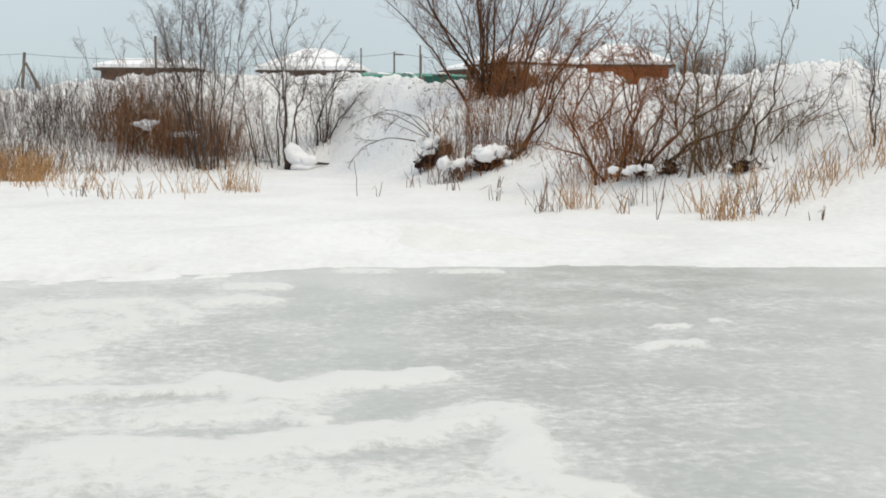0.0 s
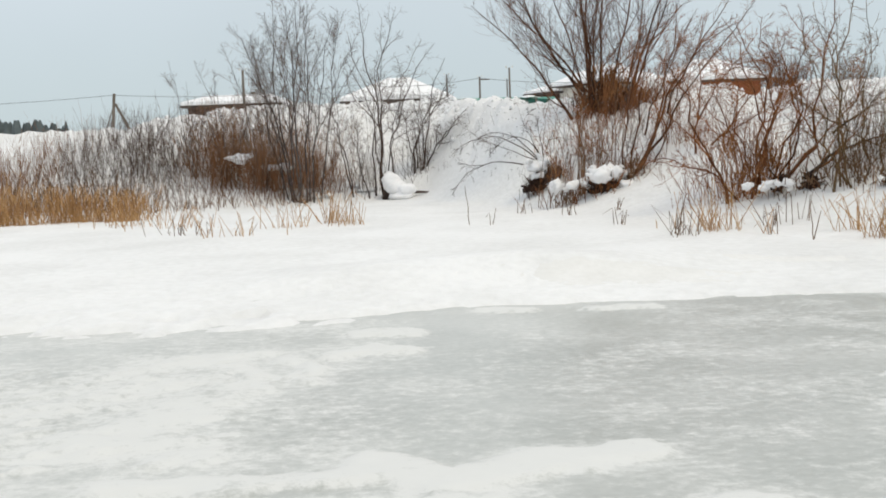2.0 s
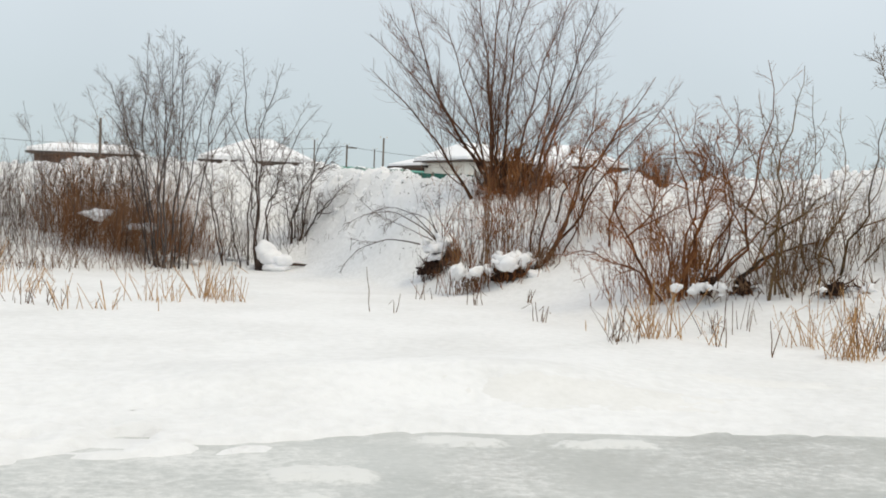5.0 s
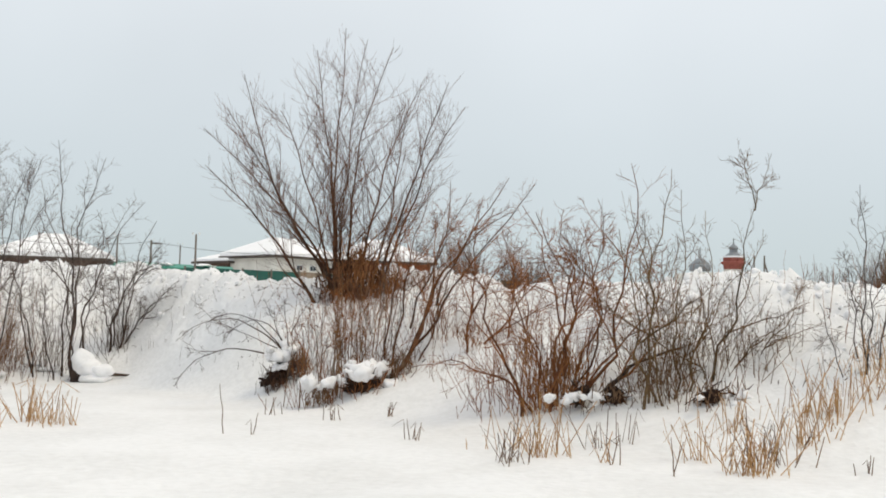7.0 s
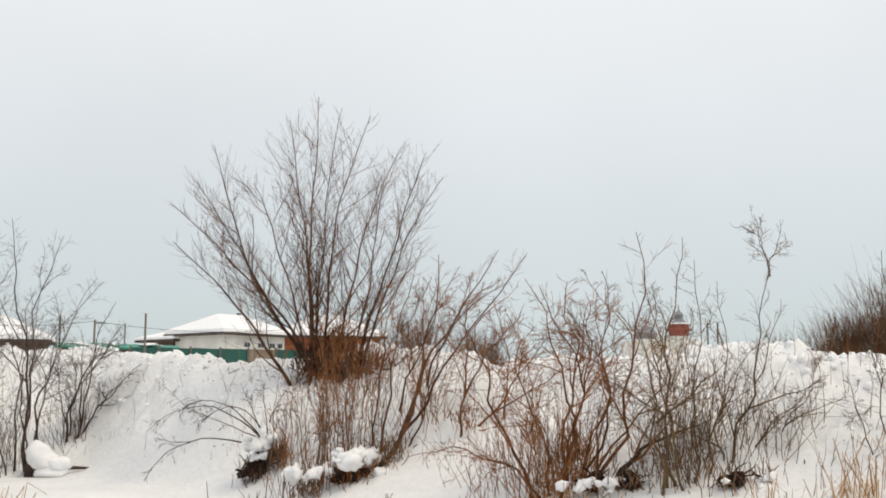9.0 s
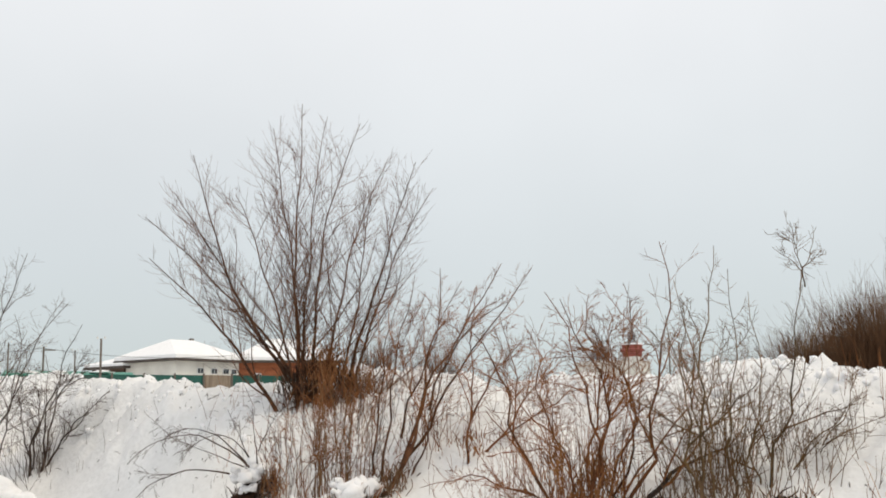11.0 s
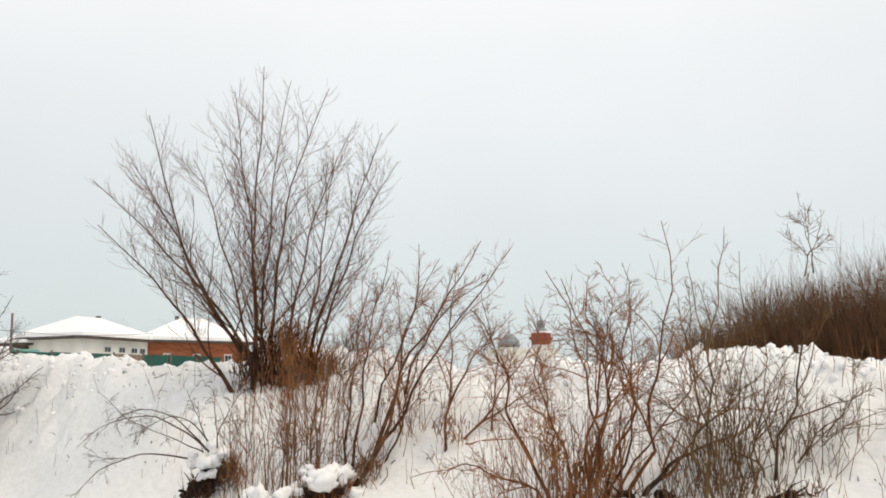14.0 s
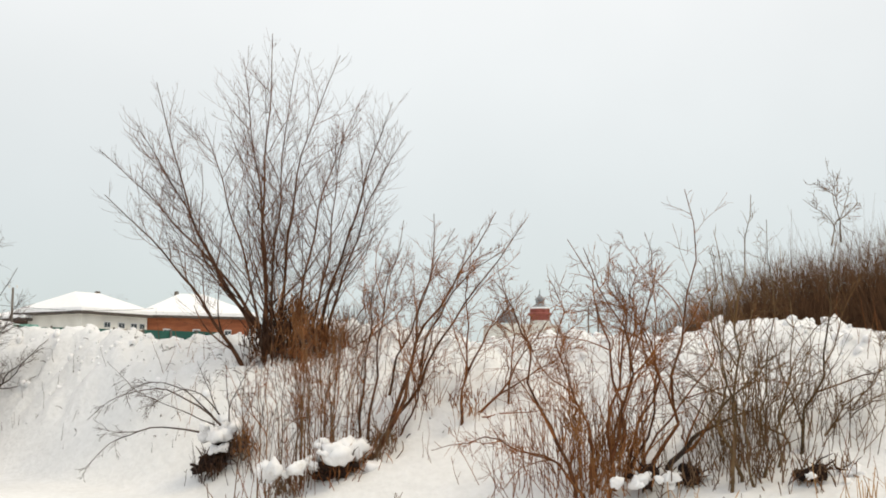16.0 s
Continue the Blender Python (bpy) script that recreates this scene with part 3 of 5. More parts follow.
WILLOW = [(0.47, 1.88, -0.52, 3.38, -1.91, 4.79, 1.7), (0.57, 2.8, -0.48, 4.1, -2.1, 5.6, 1.3), (0.62, 2.75, -0.29, 4.02, -1.11, 6.56, 1.7),
    (0.53, 2.66, -0.49, 4.38, -1.38, 5.86, 1.0), (0.72, 2.66, 0.66, 4.53, 0.73, 7.88, 1.8), (0.81, 2.66, 0.6, 4.63, 0.26, 7.21, 1.3),
    (0.91, 2.66, 0.85, 4.55, 1.23, 7.6, 1.1), (1.05, 2.67, 1.11, 4.66, 1.9, 7.2, 1.3), (1.2, 2.58, 1.56, 4.59, 2.42, 7.05, 1.3),
    (1.59, 2.58, 2.18, 4.53, 2.96, 6.87, 1.5), (1.69, 2.54, 2.37, 4.58, 3.32, 6.46, 1.2), (1.44, 2.58, 1.86, 4.6, 2.06, 6.59, 1.0),
    (0.72, 2.66, 0.16, 4.51, -0.37, 5.88, 1.0)]
willow("willow_tree", 1.0, 26.4, WILLOW, "tall bare willow with many fanning stems on snowy bank", BARK_WILLOW, TWIG_DARK, 3, 0.034, 0.28)
rng = random.Random(20)
SIDE = [(0.6 + 0.14 * i, 2.2, 0.5 + 0.26 * i + rng.gauss(0, 0.1), 3.1 + rng.uniform(-0.2, 0.2), 0.2 + 0.36 * i + rng.gauss(0, 0.2), 3.9 + rng.uniform(-0.5, 0.7), 0.8) for i in range(10)]
bush("willow_shoots", 1.0, 26.1, SIDE, "low side shoots at foot of bare willow", "shrub", BARK_WILLOW, TWIG_DARK, 5, 0.016, 0.5, 0.28, count=10, twigs=4)
FORK = [(1.41, 1.09, 2.04, 2.48, 2.28, 4.29, 1.5), (1.47, 1.14, 2.25, 2.69, 3.34, 4.44, 1.6), (1.44, 1.08, 2.4, 2.41, 3.86, 4.37, 1.4),
    (1.75, 0.99, 2.14, 2.09, 2.88, 4.02, 0.8), (1.29, 1.0, 1.49, 2.47, 1.87, 4.26, 1.0), (1.21, 1.0, 1.29, 2.47, 1.6, 3.83, 0.8),
    (1.62, 1.69, 1.99, 2.8, 2.65, 4.13, 0.8), (2.08, 2.09, 2.56, 3.14, 3.52, 3.84, 0.8)]
bush("bare_shrub", 1.42, 23.0, FORK, "bare willow shrub with slanting forked stem in snow", "shrub", BARK_WILLOW, TWIG_WARM, 11, 0.026, 0.5, 0.3, 0.03, 11, 0.34, 0.9, 0.07, 4, "bank shrubs", limbs=2, gap=0.1)
SLANT = [(2.13, 0.9, 3.13, 1.73, 4.11, 2.96, 1.5), (2.58, 1.29, 2.64, 2.4, 2.76, 3.93, 1.0), (2.65, 1.97, 3.03, 2.61, 3.64, 3.28, 0.8),
    (3.31, 1.83, 3.36, 2.57, 3.14, 3.54, 0.7), (3.04, 1.65, 4.05, 2.18, 4.53, 2.43, 0.6)]
bush("bare_shrub", 2.3, 22.7, SLANT, "bare shrub with low slanting limb over snow", "shrub", BARK_WARM, TWIG_WARM, 12, 0.024, 0.3, 0.3, 0.03, 12, 0.36, 1.1, 0.03, 4, "bank shrubs", limbs=3, gap=0.12)
rng = random.Random(21)
WANDS = []
for _ in range(30):
    a, h, b = rng.gauss(0.35, 0.42), rng.uniform(1.7, 2.9), rng.gauss(0.04, 0.14)
    WANDS.append((a, 0.4, a + b * 0.4 + rng.gauss(0, 0.05), 0.5 + h * 0.45, a + b, h, rng.uniform(0.5, 1.0)))
bush("willow_wands", 0.3, 23.1, WANDS, "straight upright tan willow wands below bank", "shrub", BARK_TAN, TWIG_WARM, 22, 0.012, 0.4, 0.3, 0.02, 5, 0.2, 0.9, 0.06, 2, "bank shrubs", limbs=1, gap=0.3)
ARCH = [(-0.45, 1.27, -1.37, 1.78, -2.23, 1.37, 1.1), (-0.49, 1.3, -1.18, 1.84, -1.83, 1.67, 0.9), (-0.75, 1.18, -1.7, 1.17, -2.34, 0.56, 1.0),
    (-0.41, 1.32, -0.94, 1.76, -1.55, 1.39, 0.8), (-0.37, 1.3, -0.22, 1.76, 0.06, 2.17, 0.8), (-0.46, 1.37, -0.63, 1.76, -0.8, 2.16, 0.7),
    (-0.33, 1.32, -0.37, 1.76, -0.41, 2.2, 0.7), (-0.53, 1.27, -1.09, 1.51, -1.68, 1.77, 0.7)]
bush("arching_shrub", -0.6, 24.3, ARCH, "bare shrub with long thin arching branches", "shrub", BARK_DARK, TWIG_GREY, 31, 0.014, 0.3, 0.2, 0.02, 8, 0.2, 0.9, -0.1, 3, "bank shrubs", limbs=1, gap=0.2, first=0.35, reach=0.22)
RIGHT_A = [(2.74, 0.9, 2.27, 1.87, 1.67, 3.03, 1.3), (2.93, 0.97, 2.0, 1.17, 0.94, 1.12, 0.9), (3.0, 0.94, 2.7, 2.13, 2.38, 3.12, 0.8),
    (3.16, 0.97, 3.27, 2.13, 2.68, 3.57, 1.2), (3.36, 1.06, 3.45, 2.14, 2.89, 3.48, 1.3), (3.4, 1.09, 3.82, 2.14, 3.24, 3.22, 1.0),
    (3.44, 1.01, 4.28, 1.97, 4.4, 4.31, 1.7), (3.48, 1.06, 3.95, 2.28, 3.86, 3.77, 0.9), (3.28, 1.03, 3.34, 2.41, 3.32, 3.57, 1.0),
    (3.08, 0.87, 2.85, 1.73, 2.57, 2.66, 0.7), (3.72, 1.05, 3.9, 1.86, 4.13, 3.12, 0.8), (3.63, 1.02, 4.66, 2.07, 5.04, 3.15, 0.9),
    (3.2, 1.0, 3.59, 2.48, 3.68, 3.31, 0.8)]
bush("bare_shrub", 3.2, 19.9, RIGHT_A, "dense bare willow shrub with rusty stems in snow", "shrub", BARK_WARM, TWIG_WARM, 41, 0.023, 0.5, 0.4, 0.06, 11, 0.32, 1.15, 0.02, 4, "bank shrubs", limbs=4, gap=0.1)
RIGHT_B = [(4.46, 0.8, 4.19, 1.64, 3.9, 3.17, 1.2), (4.34, 0.9, 4.3, 2.06, 4.17, 3.51, 0.9), (4.27, 1.03, 4.42, 2.53, 4.66, 4.1, 1.1),
    (5.26, 0.71, 5.6, 2.0, 5.99, 3.64, 1.5), (4.74, 0.79, 4.8, 1.74, 4.82, 3.78, 1.0), (4.95, 0.78, 5.13, 1.6, 5.58, 2.48, 1.0),
    (4.58, 0.8, 4.45, 1.74, 4.66, 2.8, 0.8), (5.32, 0.67, 5.88, 1.46, 6.64, 2.15, 0.9), (5.4, 0.6, 6.13, 1.18, 6.9, 1.8, 0.8),
    (5.16, 0.74, 5.22, 1.74, 5.19, 3.56, 0.9), (4.19, 1.58, 4.75, 1.99, 5.36, 2.48, 0.9), (5.49, 0.67, 6.34, 1.73, 6.86, 2.72, 0.8),
    (5.99, 3.59, 5.88, 3.95, 5.73, 4.38, 0.45), (5.99, 3.59, 6.09, 3.96, 6.25, 4.42, 0.45)]
bush("bare_shrub", 4.8, 19.0, RIGHT_B, "bare willow shrub with dark greenish-brown stems in snow", "shrub", BARK_OLIVE, TWIG_OLIVE, 42, 0.022, 0.5, 0.5, 0.055, 9, 0.28, 1.15, 0.03, 3, "bank shrubs", limbs=3, gap=0.11)
LIMB = [(4.02, 0.71, 4.55, 1.27, 5.97, 1.63, 2.2)]
bush("fallen_limb", 4.1, 19.9, LIMB, "thick dark limb curving up out of snow", "branch", BARK_DARK, TWIG_WARM, 44, 0.026, 0.1, 0.4, 0.03, 8, 0.25, 0.9, 0.1, 4)
RIGHT_C = [(7.01, 0.6, 7.0, 2.2, 6.92, 3.85, 1.2), (7.01, 0.6, 7.05, 1.9, 7.27, 3.15, 1), (7.0, 0.6, 6.95, 1.7, 6.74, 2.97, 1), (6.83, 0.6, 6.6, 1.4, 6.31, 2.2, 0.8), (7.1, 0.6, 7.35, 1.9, 7.8, 3.3, 1)]
bush("bare_shrub", 7.0, 17.8, RIGHT_C, "thin sparse bare shrub on snowy bank", "shrub", BARK_GREY, TWIG_GREY, 45, 0.018, 0.6, 0.5, 0.04, 8, 0.3, 1.1, 0.05, 3, "bank shrubs", limbs=2, gap=0.16)
bush("bare_shrub", 8.9, 18.0, [(8.8 + 0.12 * i, 0.7, 8.6 + 0.2 * i, 1.6, 8.3 + 0.3 * i, 2.4 + 0.5 * ((i * 7) % 5) / 4, 1) for i in range(5)], "thin sparse bare shrub on snowy bank", "shrub", BARK_GREY, TWIG_GREY, 46, 0.014, 0.6, 0.5, 0.03, 8, 0.3, 1.0, 0.08, 3, "bank shrubs", limbs=2, gap=0.2)
LEFT_H = [(-6.59, 0.37, -6.56, 3.1, -6.5, 5.79, 1.4), (-6.65, 0.37, -7.07, 2.71, -7.09, 5.77, 1.2), (-6.77, 0.41, -7.33, 3.08, -8.04, 4.68, 1.1),
    (-6.41, 0.37, -6.27, 3.11, -6.15, 5.3, 1.1), (-6.23, 0.42, -6.0, 2.74, -5.51, 4.82, 1.0), (-6.89, 0.47, -7.4, 2.71, -7.68, 4.63, 0.9),
    (-6.53, 0.41, -6.82, 2.84, -7.33, 5.2, 1.0), (-6.04, 0.48, -5.65, 3.25, -5.3, 5.01, 0.8), (-6.75, 0.41, -6.66, 3.35, -6.73, 5.22, 1.0),
    (-7.01, 0.47, -7.18, 2.46, -7.47, 3.83, 0.8), (-6.35, 0.41, -6.37, 2.85, -6.57, 4.35, 0.9)]
bush("bare_tree", -6.6, 28.8, LEFT_H, "slender bare many-stemmed tree below snowy bank", "tree", BARK_GREY, TWIG_GREY, 51, 0.028, 0.8, -0.15, 0.022, 13, 0.26, 0.95, 0.08, 5, "lakeside trees", limbs=4, gap=0.085, crook=0.15, reach=0.42)
LEFT_I = [(-4.57, 0.42, -4.76, 3.2, -5.07, 5.57, 1.4), (-4.54, 0.42, -4.58, 2.81, -4.06, 5.21, 1.2), (-4.52, 0.47, -4.69, 1.89, -4.44, 4.19, 0.9),
    (-5.38, 0.38, -5.77, 2.13, -6.05, 3.3, 0.9), (-5.37, 0.44, -5.59, 1.87, -5.76, 3.83, 0.8), (-4.78, 0.51, -4.88, 2.54, -5.45, 4.03, 0.9),
    (-4.58, 0.44, -4.25, 2.09, -3.87, 3.09, 0.8), (-4.94, 0.5, -5.2, 1.62, -5.32, 2.79, 0.7)]
bush("bare_tree", -4.55, 29.8, LEFT_I, "slender bare tree beside snow-covered stump", "tree", BARK_DARK, TWIG_GREY, 52, 0.03, 0.6, -0.1, 0.035, 11, 0.3, 1.1, 0.06, 4, "lakeside trees", limbs=3, gap=0.11, reach=0.36)
LEFT_J = [(-4.41, 1.21, -4.27, 2.59, -3.2, 4.48, 1.1), (-3.89, 0.83, -3.61, 2.33, -2.95, 4.0, 1.2), (-3.67, 1.15, -3.34, 2.47, -2.85, 3.45, 1.0),
    (-3.57, 1.16, -3.06, 1.9, -2.41, 2.63, 0.9), (-3.87, 0.88, -3.99, 1.91, -4.3, 2.87, 0.8), (-3.6, 1.16, -3.54, 2.19, -3.19, 3.19, 0.9),
    (-3.46, 1.16, -2.93, 2.04, -2.55, 2.32, 0.8), (-3.8, 0.95, -3.75, 2.05, -3.82, 3.02, 0.8)]
bush("bare_shrub", -3.7, 31.0, LEFT_J, "bare dark shrub leaning out from snowy bank", "shrub", BARK_DARK, TWIG_GREY, 53, 0.03, 0.5, -0.1, 0.04, 11, 0.32, 1.05, 0.05, 4, "lakeside trees", limbs=3, gap=0.11, reach=0.34)
for i, (x, y, tops) in enumerate(((-8.9, 29.6, (4.1, 3.4, 3.0, 3.6)), (-7.9, 29.4, (3.6, 4.5, 3.0, 3.2)), (-10.1, 30.5, (4.2, 3.6, 3.1, 2.8)), (-11.6, 30.4, (3.0, 2.6, 2.2, 2.8)))):
    st = [(x + 0.15 * k, 0.9, x + 0.2 * k, 0.9 + 0.45 * (t - 0.9), x + 0.15 * k + 0.35 * (k - 1.5) + 0.1 * i, t, 1.0) for k, t in enumerate(tops)]
    bush("bare_sapling", x, y, st, "thin bare sapling rising from brown brush", "tree", BARK_GREY, TWIG_GREY, 60 + i, 0.016, 0.5, -0.2, 0.02, 10, 0.3, 0.8, 0.12, 4, "saplings", limbs=2, gap=0.2)


# ---- brush: dense upright twigs ----
def brush(name, x, y, half, deep, height, n, label, mat, seed, lean=0.25, radius=0.006, sides=3, category="brush", shoots=2):
    rng = random.Random(seed)
    t = Tubes()
    gz = ground_at(x, y)
    for _ in range(n):
        px, py = rng.gauss(0, half * 0.5), rng.gauss(0, deep * 0.5)
        h = height * rng.uniform(0.45, 1.1) * max(0.35, 1 - 0.35 * (abs(px) / half) ** 2)
        foot = Vector((px, py, ground_at(x + px, y + py) - gz - 0.04))
        tip = foot + Vector((rng.gauss(0, lean) * h + 0.15 * px * h, rng.gauss(0, lean) * h, h))
        pts = stem_points(rng, foot, tip, 4, 0.05, 0, 0.03)
        t.add(pts, [radius, radius * 0.85, radius * 0.7, radius * 0.5, radius * 0.3], sides)
        if rng.random() < 0.7:
            for _ in range(shoots):
                k = rng.randint(1, 3)
                br = shoot(rng, pts[k], (pts[k + 1] - pts[k]).normalized(), h * rng.uniform(0.15, 0.35), rng.uniform(0.3, 0.8), 0.05, 3)
                t.add(br, [radius * 0.6, radius * 0.5, radius * 0.4, radius * 0.25], 3)
    ob = new(name, t.mesh(name, mat))
    ob.location = (x, y, gz)
    return tagged(ob, label, category, kind="stuff")


BR = "thicket of upright bare twigs in snow"
for i, (x, y, hw, dp, h, n, mat) in enumerate((
        (-6.9, 30.2, 1.1, 1.6, 1.7, 300, RUST), (-8.2, 30.2, 1.2, 1.6, 1.9, 380, RUST), (-9.2, 30.4, 0.9, 1.6, 1.6, 240, RUST), (-7.6, 29.5, 1.2, 0.8, 1.2, 150, RUST), (-10.2, 30.6, 1.2, 2.4, 1.4, 300, TWIG_GREY), (-11.6, 30.8, 1.3, 2.4, 1.4, 300, TWIG_GREY),
        (-13.0, 30.8, 1.4, 2.6, 1.3, 280, TWIG_GREY), (-14.6, 30.4, 1.4, 2.6, 1.3, 280, TWIG_RED), (-16.4, 30.0, 1.6, 2.6, 1.4, 200, TWIG_RED), (-6.2, 30.0, 0.9, 1.2, 1.5, 110, TWIG_RED), (-5.2, 30.6, 1.0, 1.2, 1.3, 90, TWIG_GREY), (-3.7, 31.0, 0.5, 0.5, 1.1, 60, TWIG_GREY),
        (3.2, 20.2, 0.9, 0.6, 1.5, 110, TWIG_WARM), (4.8, 19.4, 0.9, 0.6, 1.5, 130, TWIG_OLIVE), (5.9, 18.9, 0.8, 0.7, 1.1, 40, TWIG_OLIVE), (2.9, 20.9, 0.9, 0.7, 1.2, 50, TWIG_WARM),
        (0.5, 23.0, 1.1, 0.6, 1.1, 80, TWIG_WARM), (1.2, 24.4, 1.3, 1.0, 1.1, 90, TWIG_GREY), (-0.2, 24.3, 0.7, 0.7, 0.9, 70, TWIG_GREY), (2.2, 23.6, 0.9, 0.7, 1.0, 50, TWIG_WARM), (1.5, 25.4, 1.0, 0.5, 0.8, 70, TWIG_WARM))):
    brush("brush", x, y, hw, dp, h, n, BR, mat, 100 + i, shoots=5 if mat is RUST else 3)
# far wood at the edge of the field, low brush before it
for i in range(13):
    a, h = radians(36.7 + 1.1 * i), min(15.0, (7.4, 7.2, 9.8)[min(i, 2)] + 0.6 * i)
    brush("far_thicket", -4 + 142 * math.sin(a), 8 + 142 * math.cos(a), 3.4, 3.0, h * rng.uniform(0.95, 1.2), 620, "dense brown wood beyond snowy field", WOOD_BROWN, 140 + i, 0.2, 0.026, 3, "wood", 5)
    brush("far_thicket", -4 + 146 * math.sin(a), 8 + 146 * math.cos(a), 3.4, 2.0, h * 1.5, 12, "dense brown wood beyond snowy field", WOOD_BROWN, 180 + i, 0.1, 0.03, 3, "wood", 9)
for i, (x, y, h) in enumerate(((38.6, 74, 2.0), (40.0, 74, 1.9), (41.2, 74, 3.4), (42.3, 74, 1.7), (44.0, 74, 2.4), (45.6, 74, 2.5), (47.2, 74, 2.3), (48.6, 74, 2.2))):
    brush("low_brush", x, y, 1.1, 1.0, h, 120, "low brown brush in snowy field", WOOD_BROWN, 160 + i, 0.2, 0.016)
for i, (x, y, h) in enumerate(((16.5, 82, 4.6), (18.0, 84, 4.0), (21.0, 82, 3.8), (23.0, 84, 3.4), (9.0, 112, 5.5))):
    brush("far_tree", x, y, 1.1, 1.0, h, 160, "distant bare reddish tree behind bank", TWIG_GREY, 170 + i, 0.14, 0.022, 3, "tree")


# ---- reeds and weeds ----
def reeds(x, y, n, half, height, mat, seed, label="clump of dry yellow reeds broken over in snow", name="reed_clump"):
    rng = random.Random(seed)
    t = Tubes()
    gz = ground_at(x, y)
    for _ in range(n):
        px, py = rng.gauss(0, half * 0.5), rng.gauss(0, half * 0.35)
        foot = Vector((px, py, ground_at(x + px, y + py) - gz - 0.03))
        h = height * rng.uniform(0.25, 1.15)
        lean = rng.gauss(0, 0.32)
        p1 = foot + Vector((lean * h, rng.gauss(0, 0.15) * h, h))
        r = rng.uniform(0.004, 0.0085)
        pts = [foot, foot.lerp(p1, 0.5), p1]
        if rng.random() < 0.55:
            pts.append(p1 + Vector((rng.uniform(-1, 1) * 0.5 * h, rng.gauss(0, 0.2) * h, -rng.uniform(0.1, 0.7) * h)))
        t.add(pts, [r, r * 0.9, r * 0.75, r * 0.4][: len(pts)], 3)
    ob = new(name, t.mesh(name, mat))
    ob.location = (x, y, gz)
    return tagged(ob, label, "reeds", "shore reeds", "stuff")


for i, (x, y, n, hw, h) in enumerate((
        (-9.3, 23.6, 220, 0.7, 0.72), (-10.3, 23.4, 240, 0.7, 0.74), (-11.4, 22.9, 280, 0.9, 0.8), (-12.8, 23.6, 280, 1.1, 1.0), (-8.2, 21.5, 45, 0.9, 0.55), (-6.2, 18.6, 22, 0.7, 0.4), (-5.4, 18.2, 18, 0.7, 0.38), (-4.9, 19.9, 26, 0.6, 0.45), (-4.2, 20.8, 40, 0.45, 0.55), (-3.9, 20.4, 22, 0.4, 0.45),
        (-6.9, 20.6, 26, 0.9, 0.45), (1.6, 16.4, 20, 0.3, 0.55), (2.15, 16.9, 38, 0.35, 0.7), (1.9, 17.6, 16, 0.5, 0.5), (2.75, 16.5, 8, 0.15, 0.4), (3.9, 16.5, 26, 0.4, 0.55), (4.1, 15.5, 55, 0.32, 0.6), (4.6, 16.1, 30, 0.4, 0.6), (5.4, 16.6, 34, 0.5, 0.6), (6.2, 17.2, 50, 0.5, 0.7), (7.2, 17.4, 60, 0.7, 0.75), (5.0, 17.6, 22, 0.5, 0.5), (8.4, 17.6, 60, 0.8, 0.7), (3.3, 17.8, 18, 0.5, 0.5), (-14.5, 24.5, 110, 1.2, 0.85), (-12.2, 26.4, 170, 1.6, 0.7), (-10.4, 26.6, 150, 1.5, 0.6), (-8.9, 27.6, 110, 1.3, 0.5), (-7.2, 28.2, 70, 1.2, 0.4), (-13.8, 26.6, 170, 1.5, 0.8), (-11.2, 28.0, 150, 1.6, 0.8), (-13.2, 28.2, 150, 1.6, 0.8))):
    reeds(x, y, n, hw, h, REED_BROWN if i % 6 == 5 or i > 24 else REED, 200 + i)
def weed(x, y, n, height, seed):
    rng = random.Random(seed)
    top = thing("weed", x, y, ground_at(x, y), "dry brown weed standing out of snow", "weed", "shore weeds")
    for _ in range(n):
        foot = Vector((rng.gauss(0, 0.07), rng.gauss(0, 0.05), -0.03))
        h = height * rng.uniform(0.6, 1.05)
        tip = foot + Vector((rng.gauss(0, 0.18) * h, rng.gauss(0, 0.1) * h, h))
        line = stem_points(rng, foot, tip, 4, 0, 0, 0.03)
        if n > 1 and rng.random() < 0.5:
            line.append(tip + Vector((rng.uniform(-0.6, 0.6) * h, 0, -0.3 * h)))
        t = Tubes()
        t.add(line, [0.007, 0.0065, 0.006, 0.005, 0.004, 0.003][: len(line)], 4)
        s = new("stalk", t.mesh("stalk", REED_BROWN))
        s.parent = top


for i, (x, y, n, h) in enumerate(((-1.62, 19.2, 1, 0.66), (-1.2, 19.1, 2, 0.3), (0.85, 18.6, 6, 0.3), (-0.8, 22.0, 5, 0.35), (0.1, 21.2, 6, 0.3), (3.05, 15.4, 2, 0.5), (5.35, 15.3, 5, 0.25), (1.0, 21.2, 5, 0.25), (2.75, 16.3, 3, 0.4))):
    weed(x, y, n, h, 240 + i)


def slope_weeds(name, x0, x1, n, seed, mat, height):
    rng = random.Random(seed)
    t = Tubes()
    for _ in range(n):
        x = rng.uniform(x0, x1)
        f, c = np.interp(x, FOOT_X, FOOT_Y), np.interp(x, CREST_X, CREST_Y)
        y = f + (c - f) * rng.uniform(-0.1, 0.95)
        p = Vector((x, y, ground_at(x, y) - 0.02))
        h = height * rng.uniform(0.3, 1.2)
        tip = p + Vector((rng.gauss(0, 0.22) * h, rng.gauss(0, 0.2) * h, h))
        t.add(stem_points(rng, p, tip, 3, 0, 0, 0.05), [0.0045, 0.004, 0.003, 0.002], 3)
    return tagged(new(name, t.mesh(name, mat)), "thin dry weeds standing on snowy bank", "weeds", kind="stuff")


